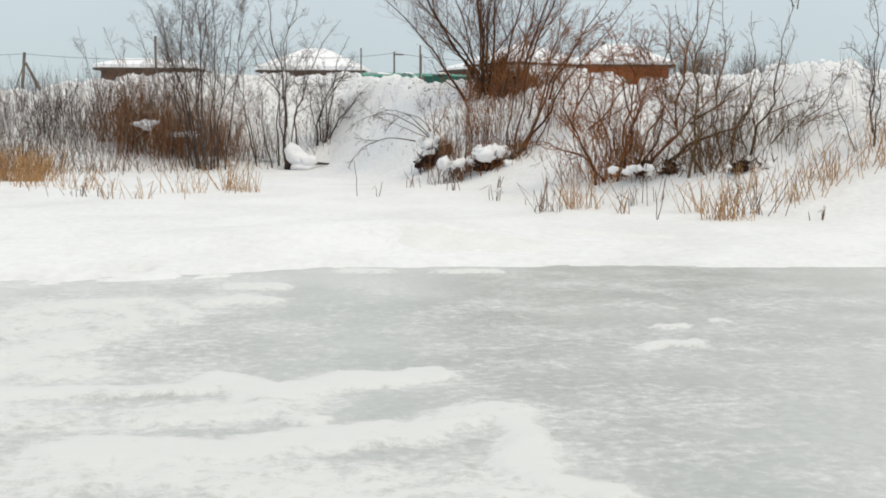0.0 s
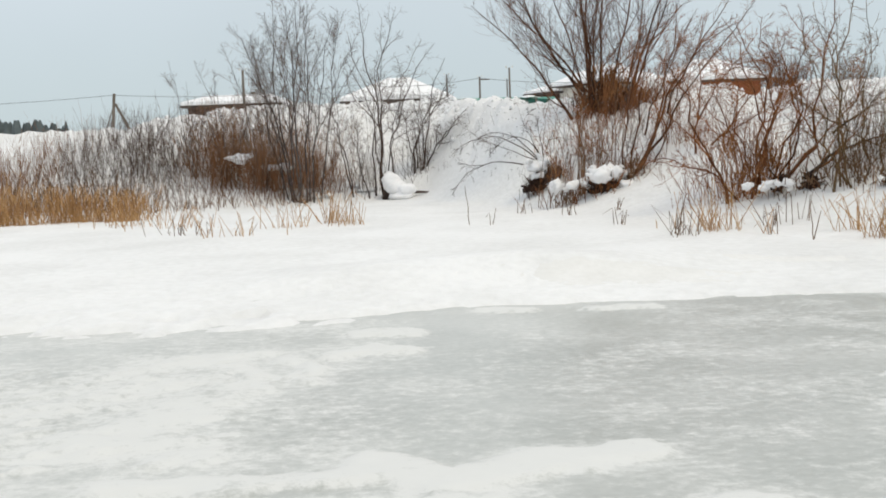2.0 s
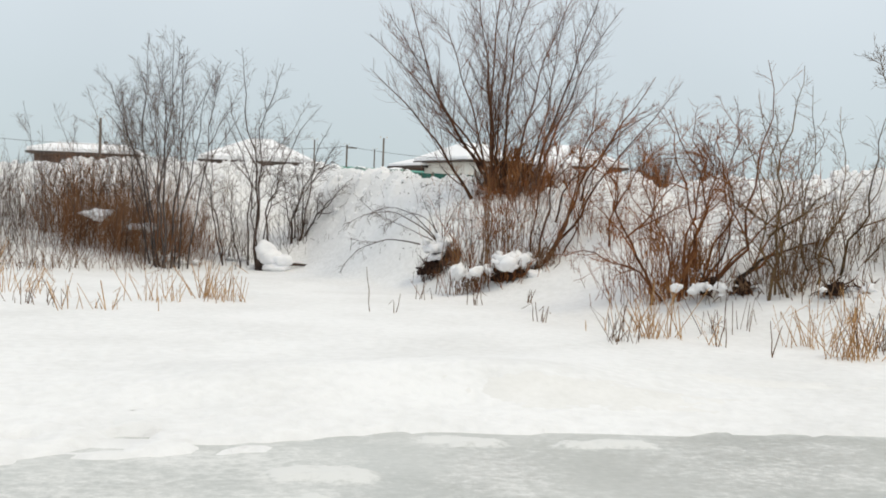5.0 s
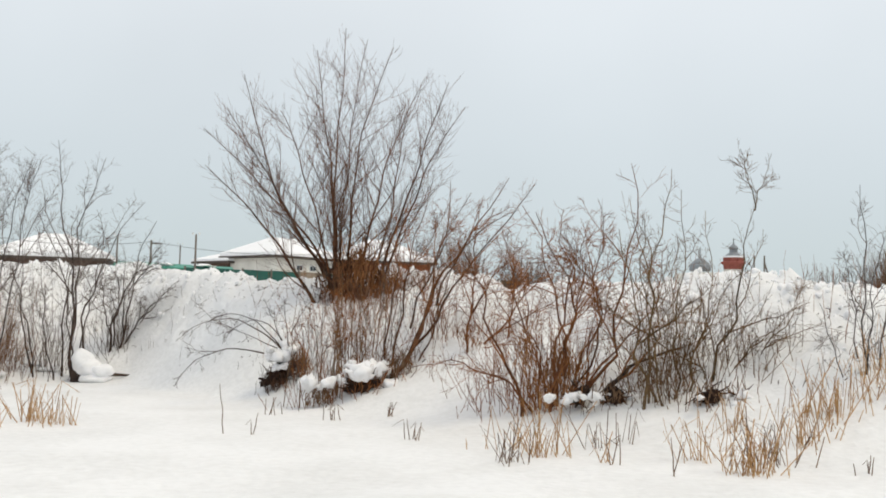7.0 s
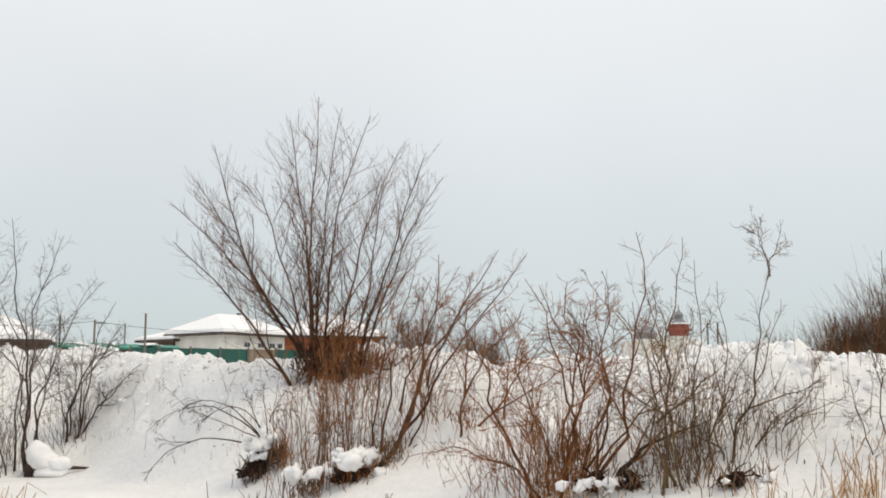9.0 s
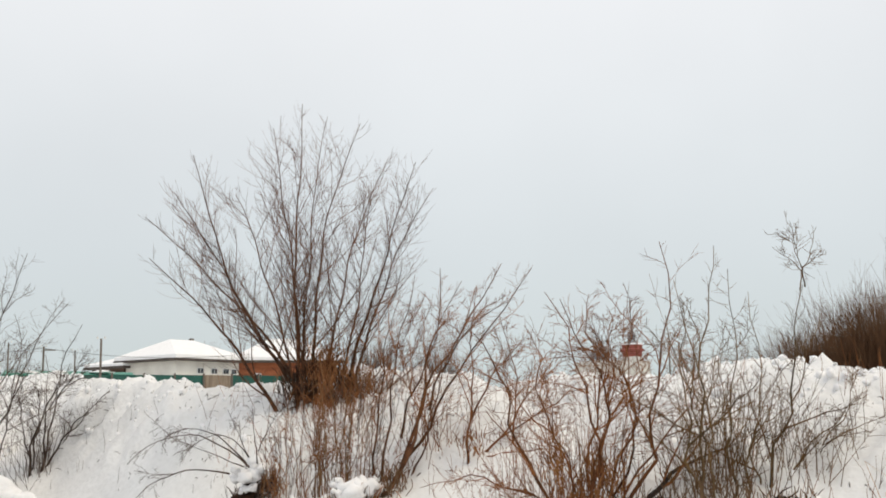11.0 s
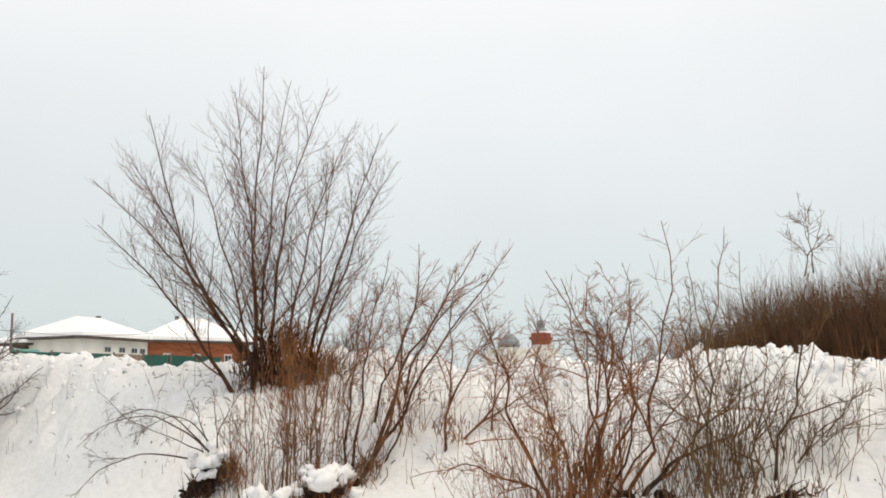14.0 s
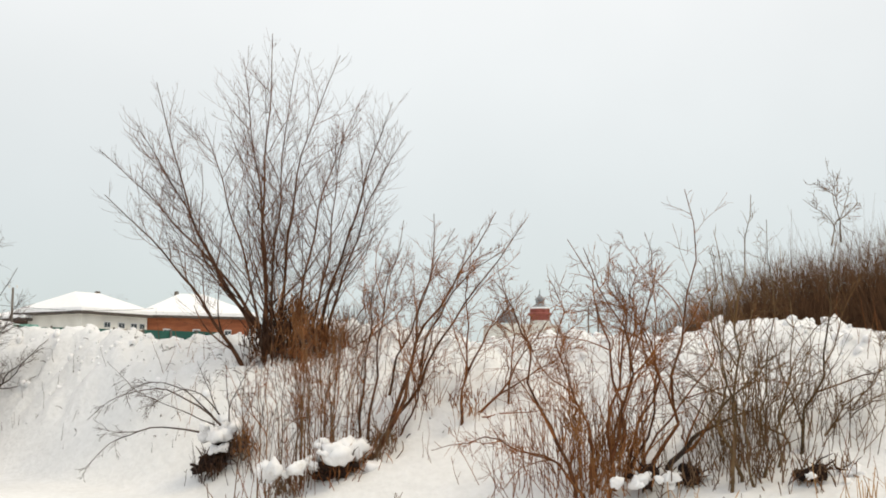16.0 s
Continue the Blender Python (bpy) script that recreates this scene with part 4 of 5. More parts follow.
slope_weeds("bank_weeds", 5.0, 11.0, 210, 301, TWIG_WARM, 0.6)
slope_weeds("bank_weeds", -0.8, 5.0, 200, 302, TWIG_WARM, 0.55)
slope_weeds("bank_weeds", -16.0, -4.0, 500, 303, TWIG_GREY, 0.7)
slope_weeds("bank_weeds", -4.0, -0.8, 40, 304, TWIG_GREY, 0.3)


def slope_bits(name, n, seed):
    """Broken twigs and clods of soil lying on the bank."""
    rng = random.Random(seed)
    t = Tubes()
    for _ in range(n):
        x = rng.uniform(-14, 10)
        f, c = np.interp(x, FOOT_X, FOOT_Y), np.interp(x, CREST_X, CREST_Y)
        y = f + (c - f) * rng.uniform(0.0, 1.0)
        z = ground_at(x, y)
        a, ln = rng.uniform(0, 3.14), 0.03 + 0.16 * rng.random() ** 2
        d = Vector((math.cos(a), 0.4 * math.sin(a), rng.uniform(-0.1, 0.5))) * ln
        p = Vector((x, y, z + 0.01))
        r = rng.uniform(0.003, 0.009)
        t.add([p, p + d * 0.5 + Vector((0, 0, 0.02)), p + d], [r, r * 0.9, r * 0.5], 4)
    tagged(new(name, t.mesh(name, BARK_DARK)), "broken twigs and dirt lying on snowy bank", "debris", kind="stuff")


slope_bits("bank_debris", 520, 311)


def clods(n, seed):
    """Clods of ploughed snow on the crest and slope."""
    rng = random.Random(seed)
    base = bmesh.new()
    bmesh.ops.create_icosphere(base, subdivisions=1, radius=1)
    bv, bf = [v.co.copy() for v in base.verts], [[v.index for v in f.verts] for f in base.faces]
    base.free()
    v, f = [], []
    for _ in range(n):
        x = rng.uniform(-14, 13)
        fo, c = np.interp(x, FOOT_X, FOOT_Y), np.interp(x, CREST_X, CREST_Y)
        y = fo + (c - fo) * min(1.15, 0.15 + 1.0 * rng.random() ** 0.5)
        z, s = ground_at(x, y), 0.035 + 0.07 * rng.random() ** 3
        m = Euler((rng.uniform(0, 6), rng.uniform(0, 6), rng.uniform(0, 6))).to_matrix()
        k = len(v)
        v += [m @ Vector((q.x * s * rng.uniform(0.8, 1.3), q.y * s * rng.uniform(0.7, 1.1), q.z * s * rng.uniform(0.6, 1.0))) + Vector((x, y, z + s * 0.15)) for q in bv]
        f += [[k + a for a in q] for q in bf]
    tagged(new("snow_clods", mesh_of("snow_clods", v, f, SNOW_CAP, True)), "clods of ploughed snow on bank", "snow", kind="stuff")


clods(1100, 321)


# ---- snow lumps, roots, stump ----
def blob(bm, x, y, z, sx, sy, sz, seed, rough=0.25, sub=3):
    made = bmesh.ops.create_icosphere(bm, subdivisions=sub, radius=1)
    o = Vector((seed * 3.7, seed * 1.3, seed * 2.1))
    for v in made["verts"]:
        k = 1 + rough * noise.noise(v.co * 1.4 + o) + rough * 0.5 * noise.noise(v.co * 3.1 - o) + rough * 0.3 * noise.noise(v.co * 7 + o)
        v.co = Vector((v.co.x * sx * k + x, v.co.y * sy * k + y, v.co.z * sz * k + z))


def roots(name, x, y, label, soil, caps, seed):
    top = thing(name, x, y, ground_at(x, y), label, "roots")
    bm = bmesh.new()
    rs = random.Random(seed)
    for i, (a, b, c, sx, sz) in enumerate(soil):
        for k in range(9):
            s = rs.uniform(0.3, 0.6)
            blob(bm, a + rs.gauss(0, 0.42) * sx, b + rs.gauss(0, 0.3) * sx, c + rs.uniform(-0.75, 0.6) * sz, sx * s, sx * s * 0.8, sz * s * rs.uniform(0.7, 1.3), seed + i * 9 + k, 0.8, 2)
    tagged(part("soil", bm, SOIL, top, "dark reddish root mass", True), kind="stuff")
    t = Tubes()
    for i in range(14 * len(soil)):
        a, b, c, sx, sz = soil[i % len(soil)]
        p = Vector((a + rs.gauss(0, 0.3) * sx, b - 0.3 * sx, c + rs.uniform(-0.3, 0.6) * sz))
        line = shoot(rs, p, Vector((rs.gauss(0, 1), -0.3, rs.gauss(0.2, 0.7))).normalized(), sx * rs.uniform(0.8, 2.2), 0.4, -0.05, 4, 0.3)
        r = rs.uniform(0.006, 0.018)
        t.add(line, [r, r * 0.85, r * 0.7, r * 0.5, r * 0.25], 4)
    strands = new("root_strand", t.mesh("root_strand", SNAG))
    strands.parent = top
    tagged(strands, "twisted dark roots", kind="stuff")
    for i, (a, b, c, sx, sz) in enumerate(caps):
        bm = bmesh.new()
        for k in range(5):
            g = rs.uniform(0.4, 0.8)
            blob(bm, a + rs.gauss(0, 0.45) * sx, b + rs.gauss(0, 0.3) * sx, c + rs.gauss(-0.1, 0.3) * sz, sx * g, sx * g * 0.85, sx * g * rs.uniform(0.7, 1.05), seed + 20 + i * 5 + k, 0.8, 2)
        part("snow_cap", bm, SNOW_CAP, top, "ragged cap of snow", True)
    return top


def scatter_caps(seed, n, x0, x1, z0, z1, size):
    rng = random.Random(seed)
    return [(rng.uniform(x0, x1), rng.uniform(-0.3, 0.05), rng.uniform(z0, z1), size * rng.uniform(0.55, 1.2), size * rng.uniform(0.4, 0.8)) for _ in range(n)]


roots("root_clump", -0.42, 24.5, "dark root clump with snow caps below bank", [(-0.2, -0.1, 0.08, 0.17, 0.13), (0.05, -0.05, 0.16, 0.17, 0.18), (0.26, 0.05, 0.26, 0.13, 0.2), (0.0, -0.05, 0.3, 0.1, 0.14)],
      scatter_caps(1, 9, -0.25, 0.2, 0.2, 0.62, 0.10) + [(-0.02, -0.2, 0.5, 0.17, 0.12), (0.1, -0.15, 0.68, 0.15, 0.09)], 1)
roots("root_clump", 0.78, 22.9, "wide dark root clump under lumps of snow", [(-0.15, -0.05, 0.05, 0.2, 0.13), (0.2, -0.1, 0.06, 0.2, 0.13), (0.5, 0.0, 0.14, 0.14, 0.18), (0.1, 0.0, 0.25, 0.15, 0.18)],
      scatter_caps(2, 14, -0.32, 0.5, 0.14, 0.5, 0.105) + [(0.0, -0.25, 0.28, 0.2, 0.16), (0.22, -0.2, 0.4, 0.17, 0.14)] + scatter_caps(3, 6, -0.95, -0.4, 0.04, 0.16, 0.13) + [(0.58, -0.2, 0.1, 0.13, 0.11)], 5)
roots("root_clump", 3.9, 19.4, "dark roots half buried in snow under shrub", [(0.1, 0, 0.1, 0.18, 0.2), (-0.4, 0.1, 0.1, 0.16, 0.14)], scatter_caps(4, 9, -1.1, 0.4, 0.0, 0.14, 0.085), 9)
roots("root_clump", 5.0, 18.5, "dark roots half buried in snow under shrub", [(0, 0, 0.08, 0.2, 0.12), (0.45, 0, 0.06, 0.18, 0.1)], scatter_caps(5, 8, -0.4, 0.8, 0.0, 0.12, 0.085), 13)

stump = thing("tree_stump", -4.2, 29.6, ground_at(-4.2, 29.6), "fallen stump under thick rounded snow by tree", "stump")
t = Tubes()
t.add([Vector((-0.25, 0, -0.1)), Vector((-0.22, 0, 0.3)), Vector((-0.1, -0.05, 0.55))], [0.16, 0.14, 0.1], 9)
t.add([Vector((-0.1, -0.1, 0.25)), Vector((0.45, -0.2, 0.16)), Vector((1.1, -0.25, 0.14))], [0.075, 0.045, 0.012], 8)
log = new("wood", t.mesh("wood", BARK_DARK))
log.parent = stump
for i, (a, b, c, sx, sz) in enumerate(((-0.12, -0.15, 0.42, 0.24, 0.26), (0.0, -0.2, 0.3, 0.25, 0.2), (0.3, -0.25, 0.24, 0.26, 0.15), (0.15, -0.2, 0.06, 0.35, 0.12))):
    bm = bmesh.new()
    blob(bm, a, b, c, sx, sx * 0.8, sz, 40 + i, 0.25)
    part("snow_cap", bm, SNOW_CAP, stump, "rounded cap of snow", True)

rng = random.Random(66)
for i, (x, y, z, s, n) in enumerate(((-8.3, 29.4, 0.8, 0.2, 14), (-7.3, 29.5, 0.6, 0.2, 11), (-6.5, 29.4, 0.05, 0.3, 8), (-5.3, 30.2, 0.08, 0.3, 8))):
    bm = bmesh.new()
    for k in range(n):
        g = rng.uniform(0.05, 0.11)
        blob(bm, rng.gauss(0, 1) * s, rng.gauss(0, 0.3) * s, rng.gauss(0, 0.22) * s, g * 1.4, g, g * rng.uniform(0.45, 0.8), 60 + i * 20 + k, 0.9, 2)
    me = bpy.data.meshes.new("snow_lump")
    bm.to_mesh(me)
    bm.free()
    me.materials.append(SNOW_CAP)
    me.polygons.foreach_set("use_smooth", [True] * len(me.polygons))
    ob = new("snow_lump", me)
    ob.location = (x, y, ground_at(x, y) + z)
    tagged(ob, "lump of snow caught in brown brush", "snow", "snow lumps", "stuff")


def tuft(x, y, z, half, height, n, mat, seed):
    """A mass of dry grass caught among the willow's stems."""
    rng = random.Random(seed)
    t = Tubes()
    for _ in range(n):
        p = Vector((rng.gauss(0, half * 0.5), rng.gauss(0, half * 0.35), rng.gauss(0.1, 0.28) * height))
        h = height * rng.uniform(0.3, 0.75)
        tip = p + Vector((rng.gauss(0, 0.35) * h, rng.gauss(0, 0.3) * h, h * rng.choice((1, 1, 0.6, -0.6, -0.9))))
        t.add(stem_points(rng, p, tip, 3, 0, 0.05 * rng.random(), 0.06), [0.009, 0.008, 0.006, 0.003], 3)
    ob = new("dry_grass_tuft", t.mesh("dry_grass_tuft", mat))
    ob.location = (x, y, z)
    return tagged(ob, "tangled brown dry grass at foot of willow", "grass", kind="stuff")


for i, (x, y, z, hw, h, n, mat) in enumerate(((0.62, 26.2, 2.4, 0.3, 0.5, 170, SNAG), (0.95, 26.3, 2.55, 0.3, 0.7, 240, SNAG), (1.2, 26.1, 2.7, 0.34, 0.65, 240, NEST), (1.5, 26.2, 2.45, 0.32, 0.55, 210, SNAG), (1.75, 26.1, 2.45, 0.34, 0.55, 200, NEST), (1.15, 26.0, 2.25, 0.35, 0.4, 90, SNAG), (1.6, 25.9, 2.25, 0.3, 0.4, 60, NEST), (2.15, 26.0, 2.4, 0.35, 0.4, 40, REED_BROWN))):
    tuft(x, y, z, hw, h, n, mat, 401 + i)
for i, (x, y, dz, hw, h, n, mat) in enumerate(((-0.1, 24.3, 0.2, 0.18, 0.4, 90, NEST), (-0.6, 24.3, 0.1, 0.2, 0.3, 60, SNAG), (0.9, 22.8, 0.12, 0.5, 0.35, 60, NEST), (1.4, 22.8, 0.15, 0.25, 0.35, 110, REED_BROWN), (0.1, 22.9, 0.08, 0.35, 0.3, 100, REED_BROWN),
                                             (3.9, 19.3, 0.12, 0.5, 0.35, 70, REED_BROWN), (5.0, 18.4, 0.1, 0.5, 0.35, 60, REED_BROWN), (3.0, 19.7, 0.15, 0.5, 0.5, 130, NEST), (4.6, 18.8, 0.15, 0.5, 0.5, 90, REED_BROWN), (2.75, 19.9, 0.9, 0.14, 0.4, 60, NEST), (3.35, 19.9, 0.4, 0.3, 0.6, 120, NEST), (2.6, 22.6, 0.25, 0.25, 0.3, 60, NEST))):
    tuft(x, y, ground_at(x, y) + dz, hw, h, n, mat, 414 + i)


# ---- houses beyond the field ----
def hip_roof(name, lx, ly, over, z, rise, ridge, thick, mat, parent, label=""):
    """A hipped roof over a rectangle lx by ly with its ridge along x."""
    a, b, r = lx / 2 + over, ly / 2 + over, ridge / 2
    ring = [(-a, -b), (a, -b), (a, b), (-a, b)]
    v = [(p, q, z) for p, q in ring] + [(p, q, z + thick) for p, q in ring] + [(-r, 0, z + thick + rise), (r, 0, z + thick + rise)]
    f = [(3, 2, 1, 0), (0, 1, 5, 4), (1, 2, 6, 5), (2, 3, 7, 6), (3, 0, 4, 7), (4, 5, 9, 8), (6, 7, 8, 9), (5, 6, 9), (7, 4, 8)]
    return piece(name, v, f, mat, parent, label)


def window(parent, x, y, z, w, h, turn=0.0):
    """A framed window on a wall that faces -y, or turned about z."""
    top = new("window")
    top.parent = parent
    top.matrix_local = pose(x, y, z, 0, 0, turn)
    bm = box(w, 0.08, h)
    part("frame", bm, FRAME, top, "white window frame")
    for k in (-1, 1):
        part("pane", box(w * 0.38, 0.03, h * 0.76, k * w * 0.225, -0.042, h * 0.12), GLASS, top, "dark glass pane")
    return top


def house(name, x, y, turn, lx, ly, base, eave, rise, ridge, wall_mat, label, windows=(), snow=0.28, over=0.55, chimney=None):
    top = thing(name, x, y, base - 0.4, label, "house", turn=turn)
    h = eave - base + 0.4
    part("wall", box(lx, ly, h), wall_mat, top)
    hip_roof("roof", lx, ly, over, h, rise, ridge, 0.16, EAVE, top, "dark eave boards")
    hip_roof("roof_snow", lx, ly, over - 0.05, h + 0.2, rise + snow * 0.4, ridge, snow, SNOW_CAP, top, "thick snow on roof")
    for wx, wz, ww, wh in windows:
        window(top, wx, -ly / 2 - 0.03, wz, ww, wh)
    if chimney:
        part("chimney", box(0.32, 0.32, 0.9, chimney[0], chimney[1], h + rise - 0.1, 0.02), POST, top, "grey chimney")
    return top


G = ground_at
house("white_house", 5.55, 101.4, 36.5, 6.8, 6.4, 3.4, 6.75, 1.35, 2.6, PLASTER, "low white plastered house with snowy hipped roof", [(-0.9, 2.75, 0.7, 0.5), (0.6, 2.75, 0.7, 0.5), (1.9, 2.75, 0.7, 0.5), (2.8, 2.75, 0.6, 0.5)], chimney=(1.5, 0.5))
house("lean_to", 1.0, 104.0, 36.5, 3.0, 4.0, 3.4, 6.35, 0.5, 1.0, LOG, "brown lean-to beside white house", snow=0.2)
house("brick_house", 14.4, 104.6, 0, 8.4, 7.2, 3.4, 6.78, 1.7, 2.0, BRICK, "orange brick house with snowy hipped roof", [(-2.6, 2.1, 0.6, 0.8), (-0.2, 2.1, 0.6, 0.8), (2.4, 2.1, 0.6, 0.8)], chimney=(-1.2, 0.4))
house("log_house", -13.6, 104.0, 0, 8.8, 6.0, 3.4, 6.15, 1.65, 2.0, LOG, "dark log house with snowy hipped roof", snow=0.35)
house("log_house", -26.9, 97.5, 4, 7.8, 5.5, 3.3, 6.0, 0.55, 5.5, LOG, "brown log house with low snowy roof", chimney=(1.2, 0.2))

# green fence in panels, with a weathered gate
fence = thing("metal_fence", 0, 0, 0, "dark green sheet-metal fence across snowy field", "fence")
FENCE_LINE = [(-2.5, 75.2, 4.76), (-0.8, 76.0, 4.80), (5.0, 80.0, 4.92), (13.0, 86.0, 5.08), (19.2, 88.0, 5.08), (23.6, 89.0, 5.18)]
for (x0, y0, t0), (x1, y1, t1) in zip(FENCE_LINE, FENCE_LINE[1:]):
    if x0 == 13.0:
        continue
    n = max(1, round(math.hypot(x1 - x0, y1 - y0) / 2.4))
    for i in range(n):
        s = (i + 0.5) / n
        ln = math.hypot(x1 - x0, y1 - y0) / n
        is_gate = abs(x0 + (x1 - x0) * s - 6.2) < 1.2
        ob = part("gate" if is_gate else "panel", box(ln * 0.97, 0.05, 1.9), GATE if is_gate else FENCE, fence, "weathered wooden gate" if is_gate else "")
        ob.matrix_local = pose(x0 + (x1 - x0) * s, y0 + (y1 - y0) * s, t0 + (t1 - t0) * s - 1.9, 0, 0, math.degrees(math.atan2(y1 - y0, x1 - x0)))
        s = i / n
        ob = part("post", box(0.12, 0.12, 2.1), POST, fence)
        ob.matrix_local = pose(x0 + (x1 - x0) * s, y0 + (y1 - y0) * s - 0.09, t0 + (t1 - t0) * s - 2.0)
shed = thing("shed", -3.2, 79.0, 3.0, "long low shed with teal metal roof behind fence", "shed")
part("wall", box(7.2, 2.2, 1.8), LOG, shed)
roof = part("roof", box(7.6, 3.0, 0.12, 0, 0, 0, 0.03), TEAL, shed, "teal sheet-metal roof")
roof.matrix_local = pose(0, 0, 1.9, 7, 1.2, 0)
for k, (cx_, w_) in enumerate(((-2.6, 1.6), (-0.6, 1.1), (1.9, 1.4))):
    bm = bmesh.new()
    blob(bm, cx_, 0.3, 2.06, w_ / 2, 1.0, 0.13, 90 + k, 0.5)
    part("roof_snow", bm, SNOW_CAP, shed, "snow on roof", True)


# ---- poles and wires ----
def pole(x, y, top_z, r, arm=0.0, label="weathered wooden utility pole in snowy field"):
    g = G(x, y)
    ob = thing("utility_pole", x, y, g, label, "pole", "poles")
    t = Tubes()
    t.add([Vector((0, 0, -0.3)), Vector((0, 0, (top_z - g) / 2)), Vector((0, 0, top_z - g))], [r * 1.15, r * 1.05, r * 0.9], 8)
    p = new("post", t.mesh("post", POST))
    p.parent = ob
    if arm:
        part("arm", box(abs(arm), 0.08, 0.08, arm / 2, 0, top_z - g - 0.25), POST, ob)
    for k in (-0.3, 0.0):
        part("insulator", box(0.07, 0.07, 0.12, k + 0.15, 0, top_z - g - 0.02, 0.015), FRAME, ob)
    return ob


pole(-4.76, 80, 6.7, 0.07, 0.7)
pole(-1.95, 56, 5.5, 0.05)
pole(-2.9, 82, 6.6, 0.05)
pole(-14.2, 52, 5.6, 0.06)
pole(-6.4, 72, 6.4, 0.05)
pole(37.2, 77, 7.05, 0.06)
stay = thing("braced_pole", 38.0, 77, G(38.0, 77), "thin wooden power pole with slanting brace", "pole")
for foot, head, nm in ((0.0, 7.08, "post"), (1.35, 6.6, "brace")):
    t = Tubes()
    t.add([Vector((foot, 0, -0.3)), Vector((0.0, 0, head - G(38.0, 77)))], [0.075, 0.06], 7)
    p = new(nm, t.mesh(nm, POST))
    p.parent = stay
apole = thing("braced_pole", -30.2, 77, G(-30.2, 77), "wooden power pole with slanting brace", "pole")
t = Tubes()
t.add([Vector((-0.35, 0, -0.2)), Vector((0, 0, 3.6))], [0.12, 0.1], 8)
p = new("post", t.mesh("post", POST))
p.parent = apole
t = Tubes()
t.add([Vector((1.5, 0.3, -0.2)), Vector((0.05, 0, 2.9))], [0.12, 0.09], 8)
p = new("brace", t.mesh("brace", POST))
p.parent = apole
t = Tubes()
t.add([Vector((-1.2, 0, -0.2)), Vector((0.0, 0, 3.0))], [0.05, 0.04], 6)
p = new("brace", t.mesh("brace", POST))
p.parent = apole


def wire(a, b, sag):
    a, b = Vector(a), Vector(b)
    t = Tubes()
    t.add([a.lerp(b, i / 12) - Vector((0, 0, sag * 4 * (i / 12) * (1 - i / 12))) for i in range(13)], [0.014] * 13, 4)
    tagged(new("overhead_wire", t.mesh("overhead_wire", WIRE)), "thin overhead wire between poles", "wire", "wires")


za = G(-30.2, 77) + 3.5
wire((-30.2, 77, za), (-60, 70, za + 0.2), 0.6)
wire((-30.2, 77, za), (-14.2, 82, 6.6), 0.4)
wire((-4.76, 80, 6.6), (-14.2, 82, 6.6), 0.3)
wire((-4.76, 80, 6.6), (8.0, 84, 6.5), 0.4)


# ---- church with a brick drum, far off ----
def lathe(name, profile, sides, x, y, mat, parent, label=""):
    v, f = [], []
    for r, z in profile:
        v += [(x + r * math.cos(2 * math.pi * k / sides), y + r * math.sin(2 * math.pi * k / sides), z) for k in range(sides)]
    for i in range(len(profile) - 1):
        f += [(i * sides + k, i * sides + (k + 1) % sides, (i + 1) * sides + (k + 1) % sides, (i + 1) * sides + k) for k in range(sides)]
    f += [tuple(range(sides - 1, -1, -1)), tuple((len(profile) - 1) * sides + k for k in range(sides))]
    return piece(name, v, f, mat, parent, label)


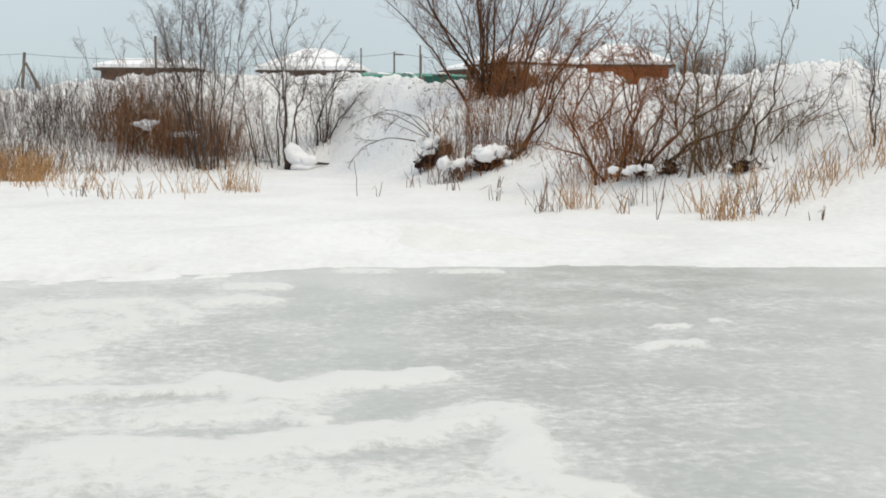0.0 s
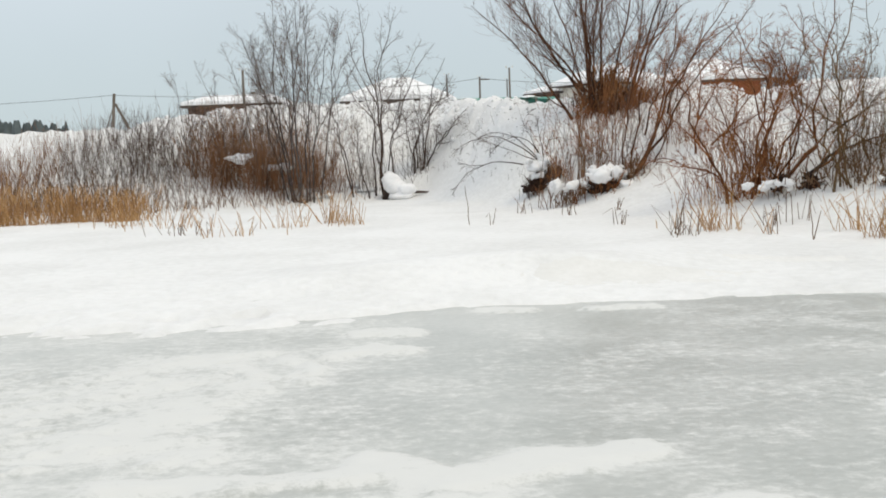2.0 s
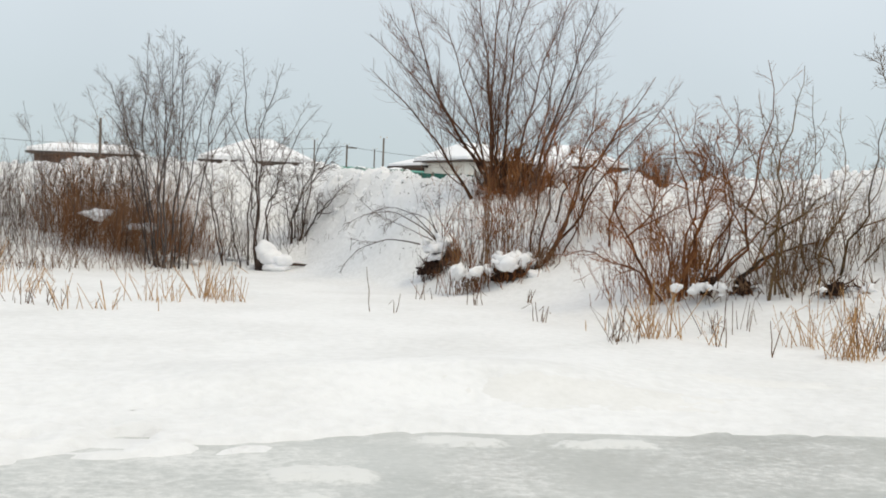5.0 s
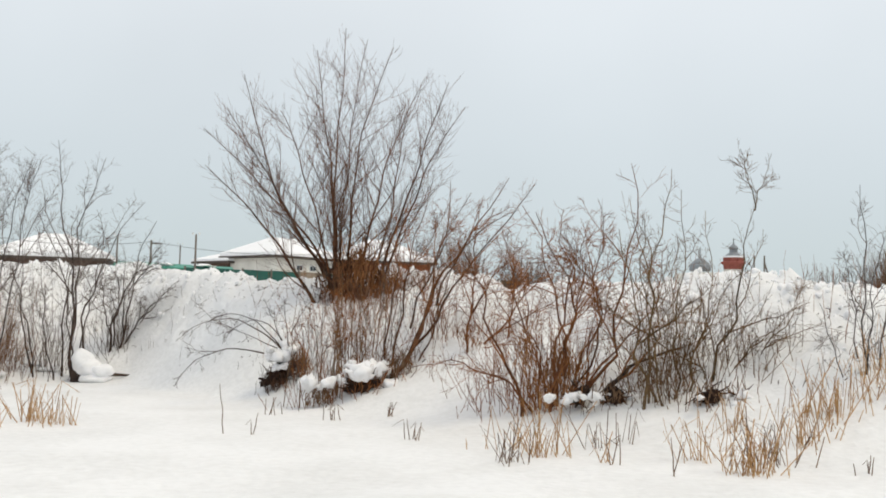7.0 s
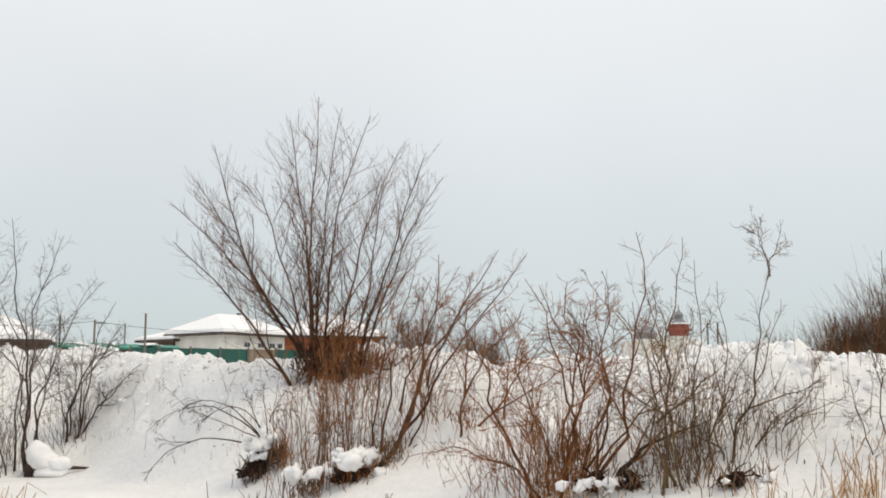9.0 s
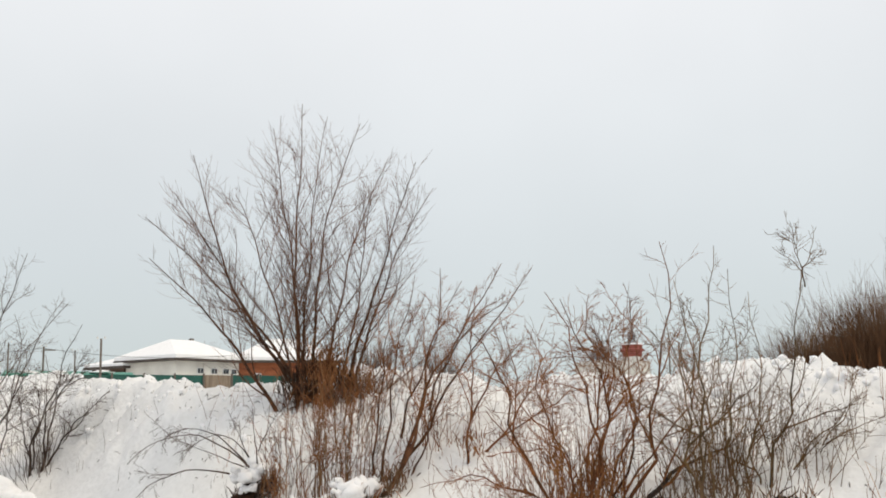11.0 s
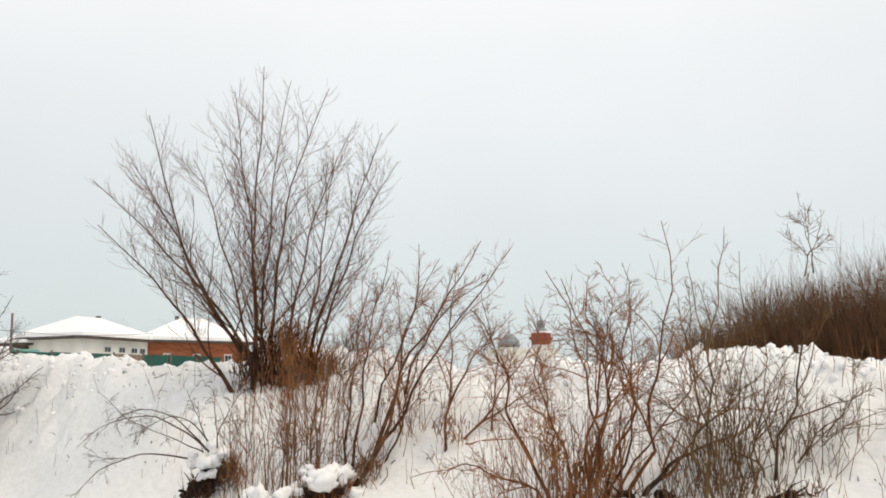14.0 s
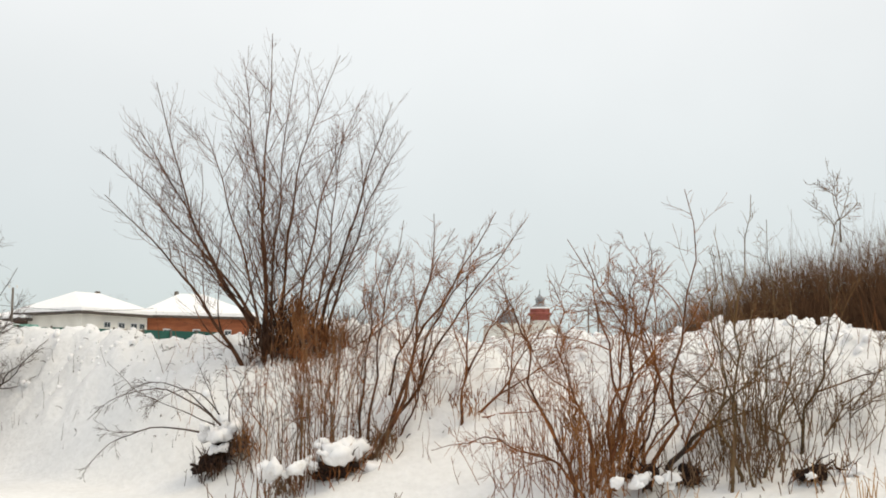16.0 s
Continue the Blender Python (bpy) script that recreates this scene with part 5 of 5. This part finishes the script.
gc = G(80, 163)
church = thing("church", 79.95, 163, gc, "distant church with red brick drum and small grey dome", "church")
part("wall", box(9, 8, 10.6 - gc, -2, 3, -0.3), PLASTER, church, "pale plastered nave")
lathe("drum_base", [(1.55, 9.3 - gc), (1.55, 10.9 - gc)], 8, 0, 0, PLASTER, church, "white base of drum")
lathe("drum", [(1.5, 10.7 - gc), (1.6, 11.6 - gc), (1.65, 12.9 - gc)], 8, 0, 0, BRICK_RED, church, "red brick drum")
lathe("cornice", [(1.6, 11.6 - gc), (2.0, 11.85 - gc), (2.0, 12.05 - gc), (1.62, 12.15 - gc)], 8, 0, 0, BRICK_RED, church, "flared red cornice")
lathe("cornice", [(1.75, 12.75 - gc), (1.75, 12.98 - gc)], 8, 0, 0, SNOW_CAP, church, "white snowy cornice")
lathe("spire", [(1.35, 12.98 - gc), (0.95, 13.3 - gc), (0.62, 13.6 - gc), (0.62, 14.0 - gc), (0.78, 14.2 - gc), (0.62, 14.5 - gc), (0.25, 14.8 - gc), (0.1, 15.1 - gc)], 12, 0, 0, DOME, church, "grey metal lantern and small dome")
part("cross", box(0.12, 0.12, 0.8, 0, 0, 15.0 - gc), DOME, church, "small metal cross")
lathe("dome", [(1.7, 10.6 - gc), (1.65, 11.4 - gc), (1.2, 12.0 - gc), (0.7, 12.45 - gc), (0.2, 12.7 - gc), (0.08, 13.2 - gc), (0.06, 14.3 - gc)], 12, -4.85, 1.5, DOME, church, "grey metal dome")

# ---- far woods ----
rng = random.Random(77)
v, f = [], []
for i in range(900):
    x = rng.uniform(-420, -185)
    y = 430 + rng.uniform(-25, 25) + 0.1 * x
    g, h, r = G(x, y), rng.uniform(8, 13.5), rng.uniform(1.4, 3.0)
    n0 = len(v)
    for k in range(4):
        zz, rr = (0.0, 0.35, 0.7, 1.0)[k], (0.9, 1.05, 0.75, 0.18)[k]
        v += [(x + r * rr * rng.uniform(0.7, 1.2) * math.cos(a * 1.257), y + r * rr * math.sin(a * 1.257), g + h * zz) for a in range(5)]
    for k in range(3):
        f += [(n0 + k * 5 + a, n0 + k * 5 + (a + 1) % 5, n0 + k * 5 + 5 + (a + 1) % 5, n0 + k * 5 + 5 + a) for a in range(5)]
    f.append(tuple(n0 + 15 + a for a in range(5)))
tagged(new("far_woods", mesh_of("far_woods", v, f, WOODS)), "dark line of distant woods on horizon", "woods", kind="stuff")
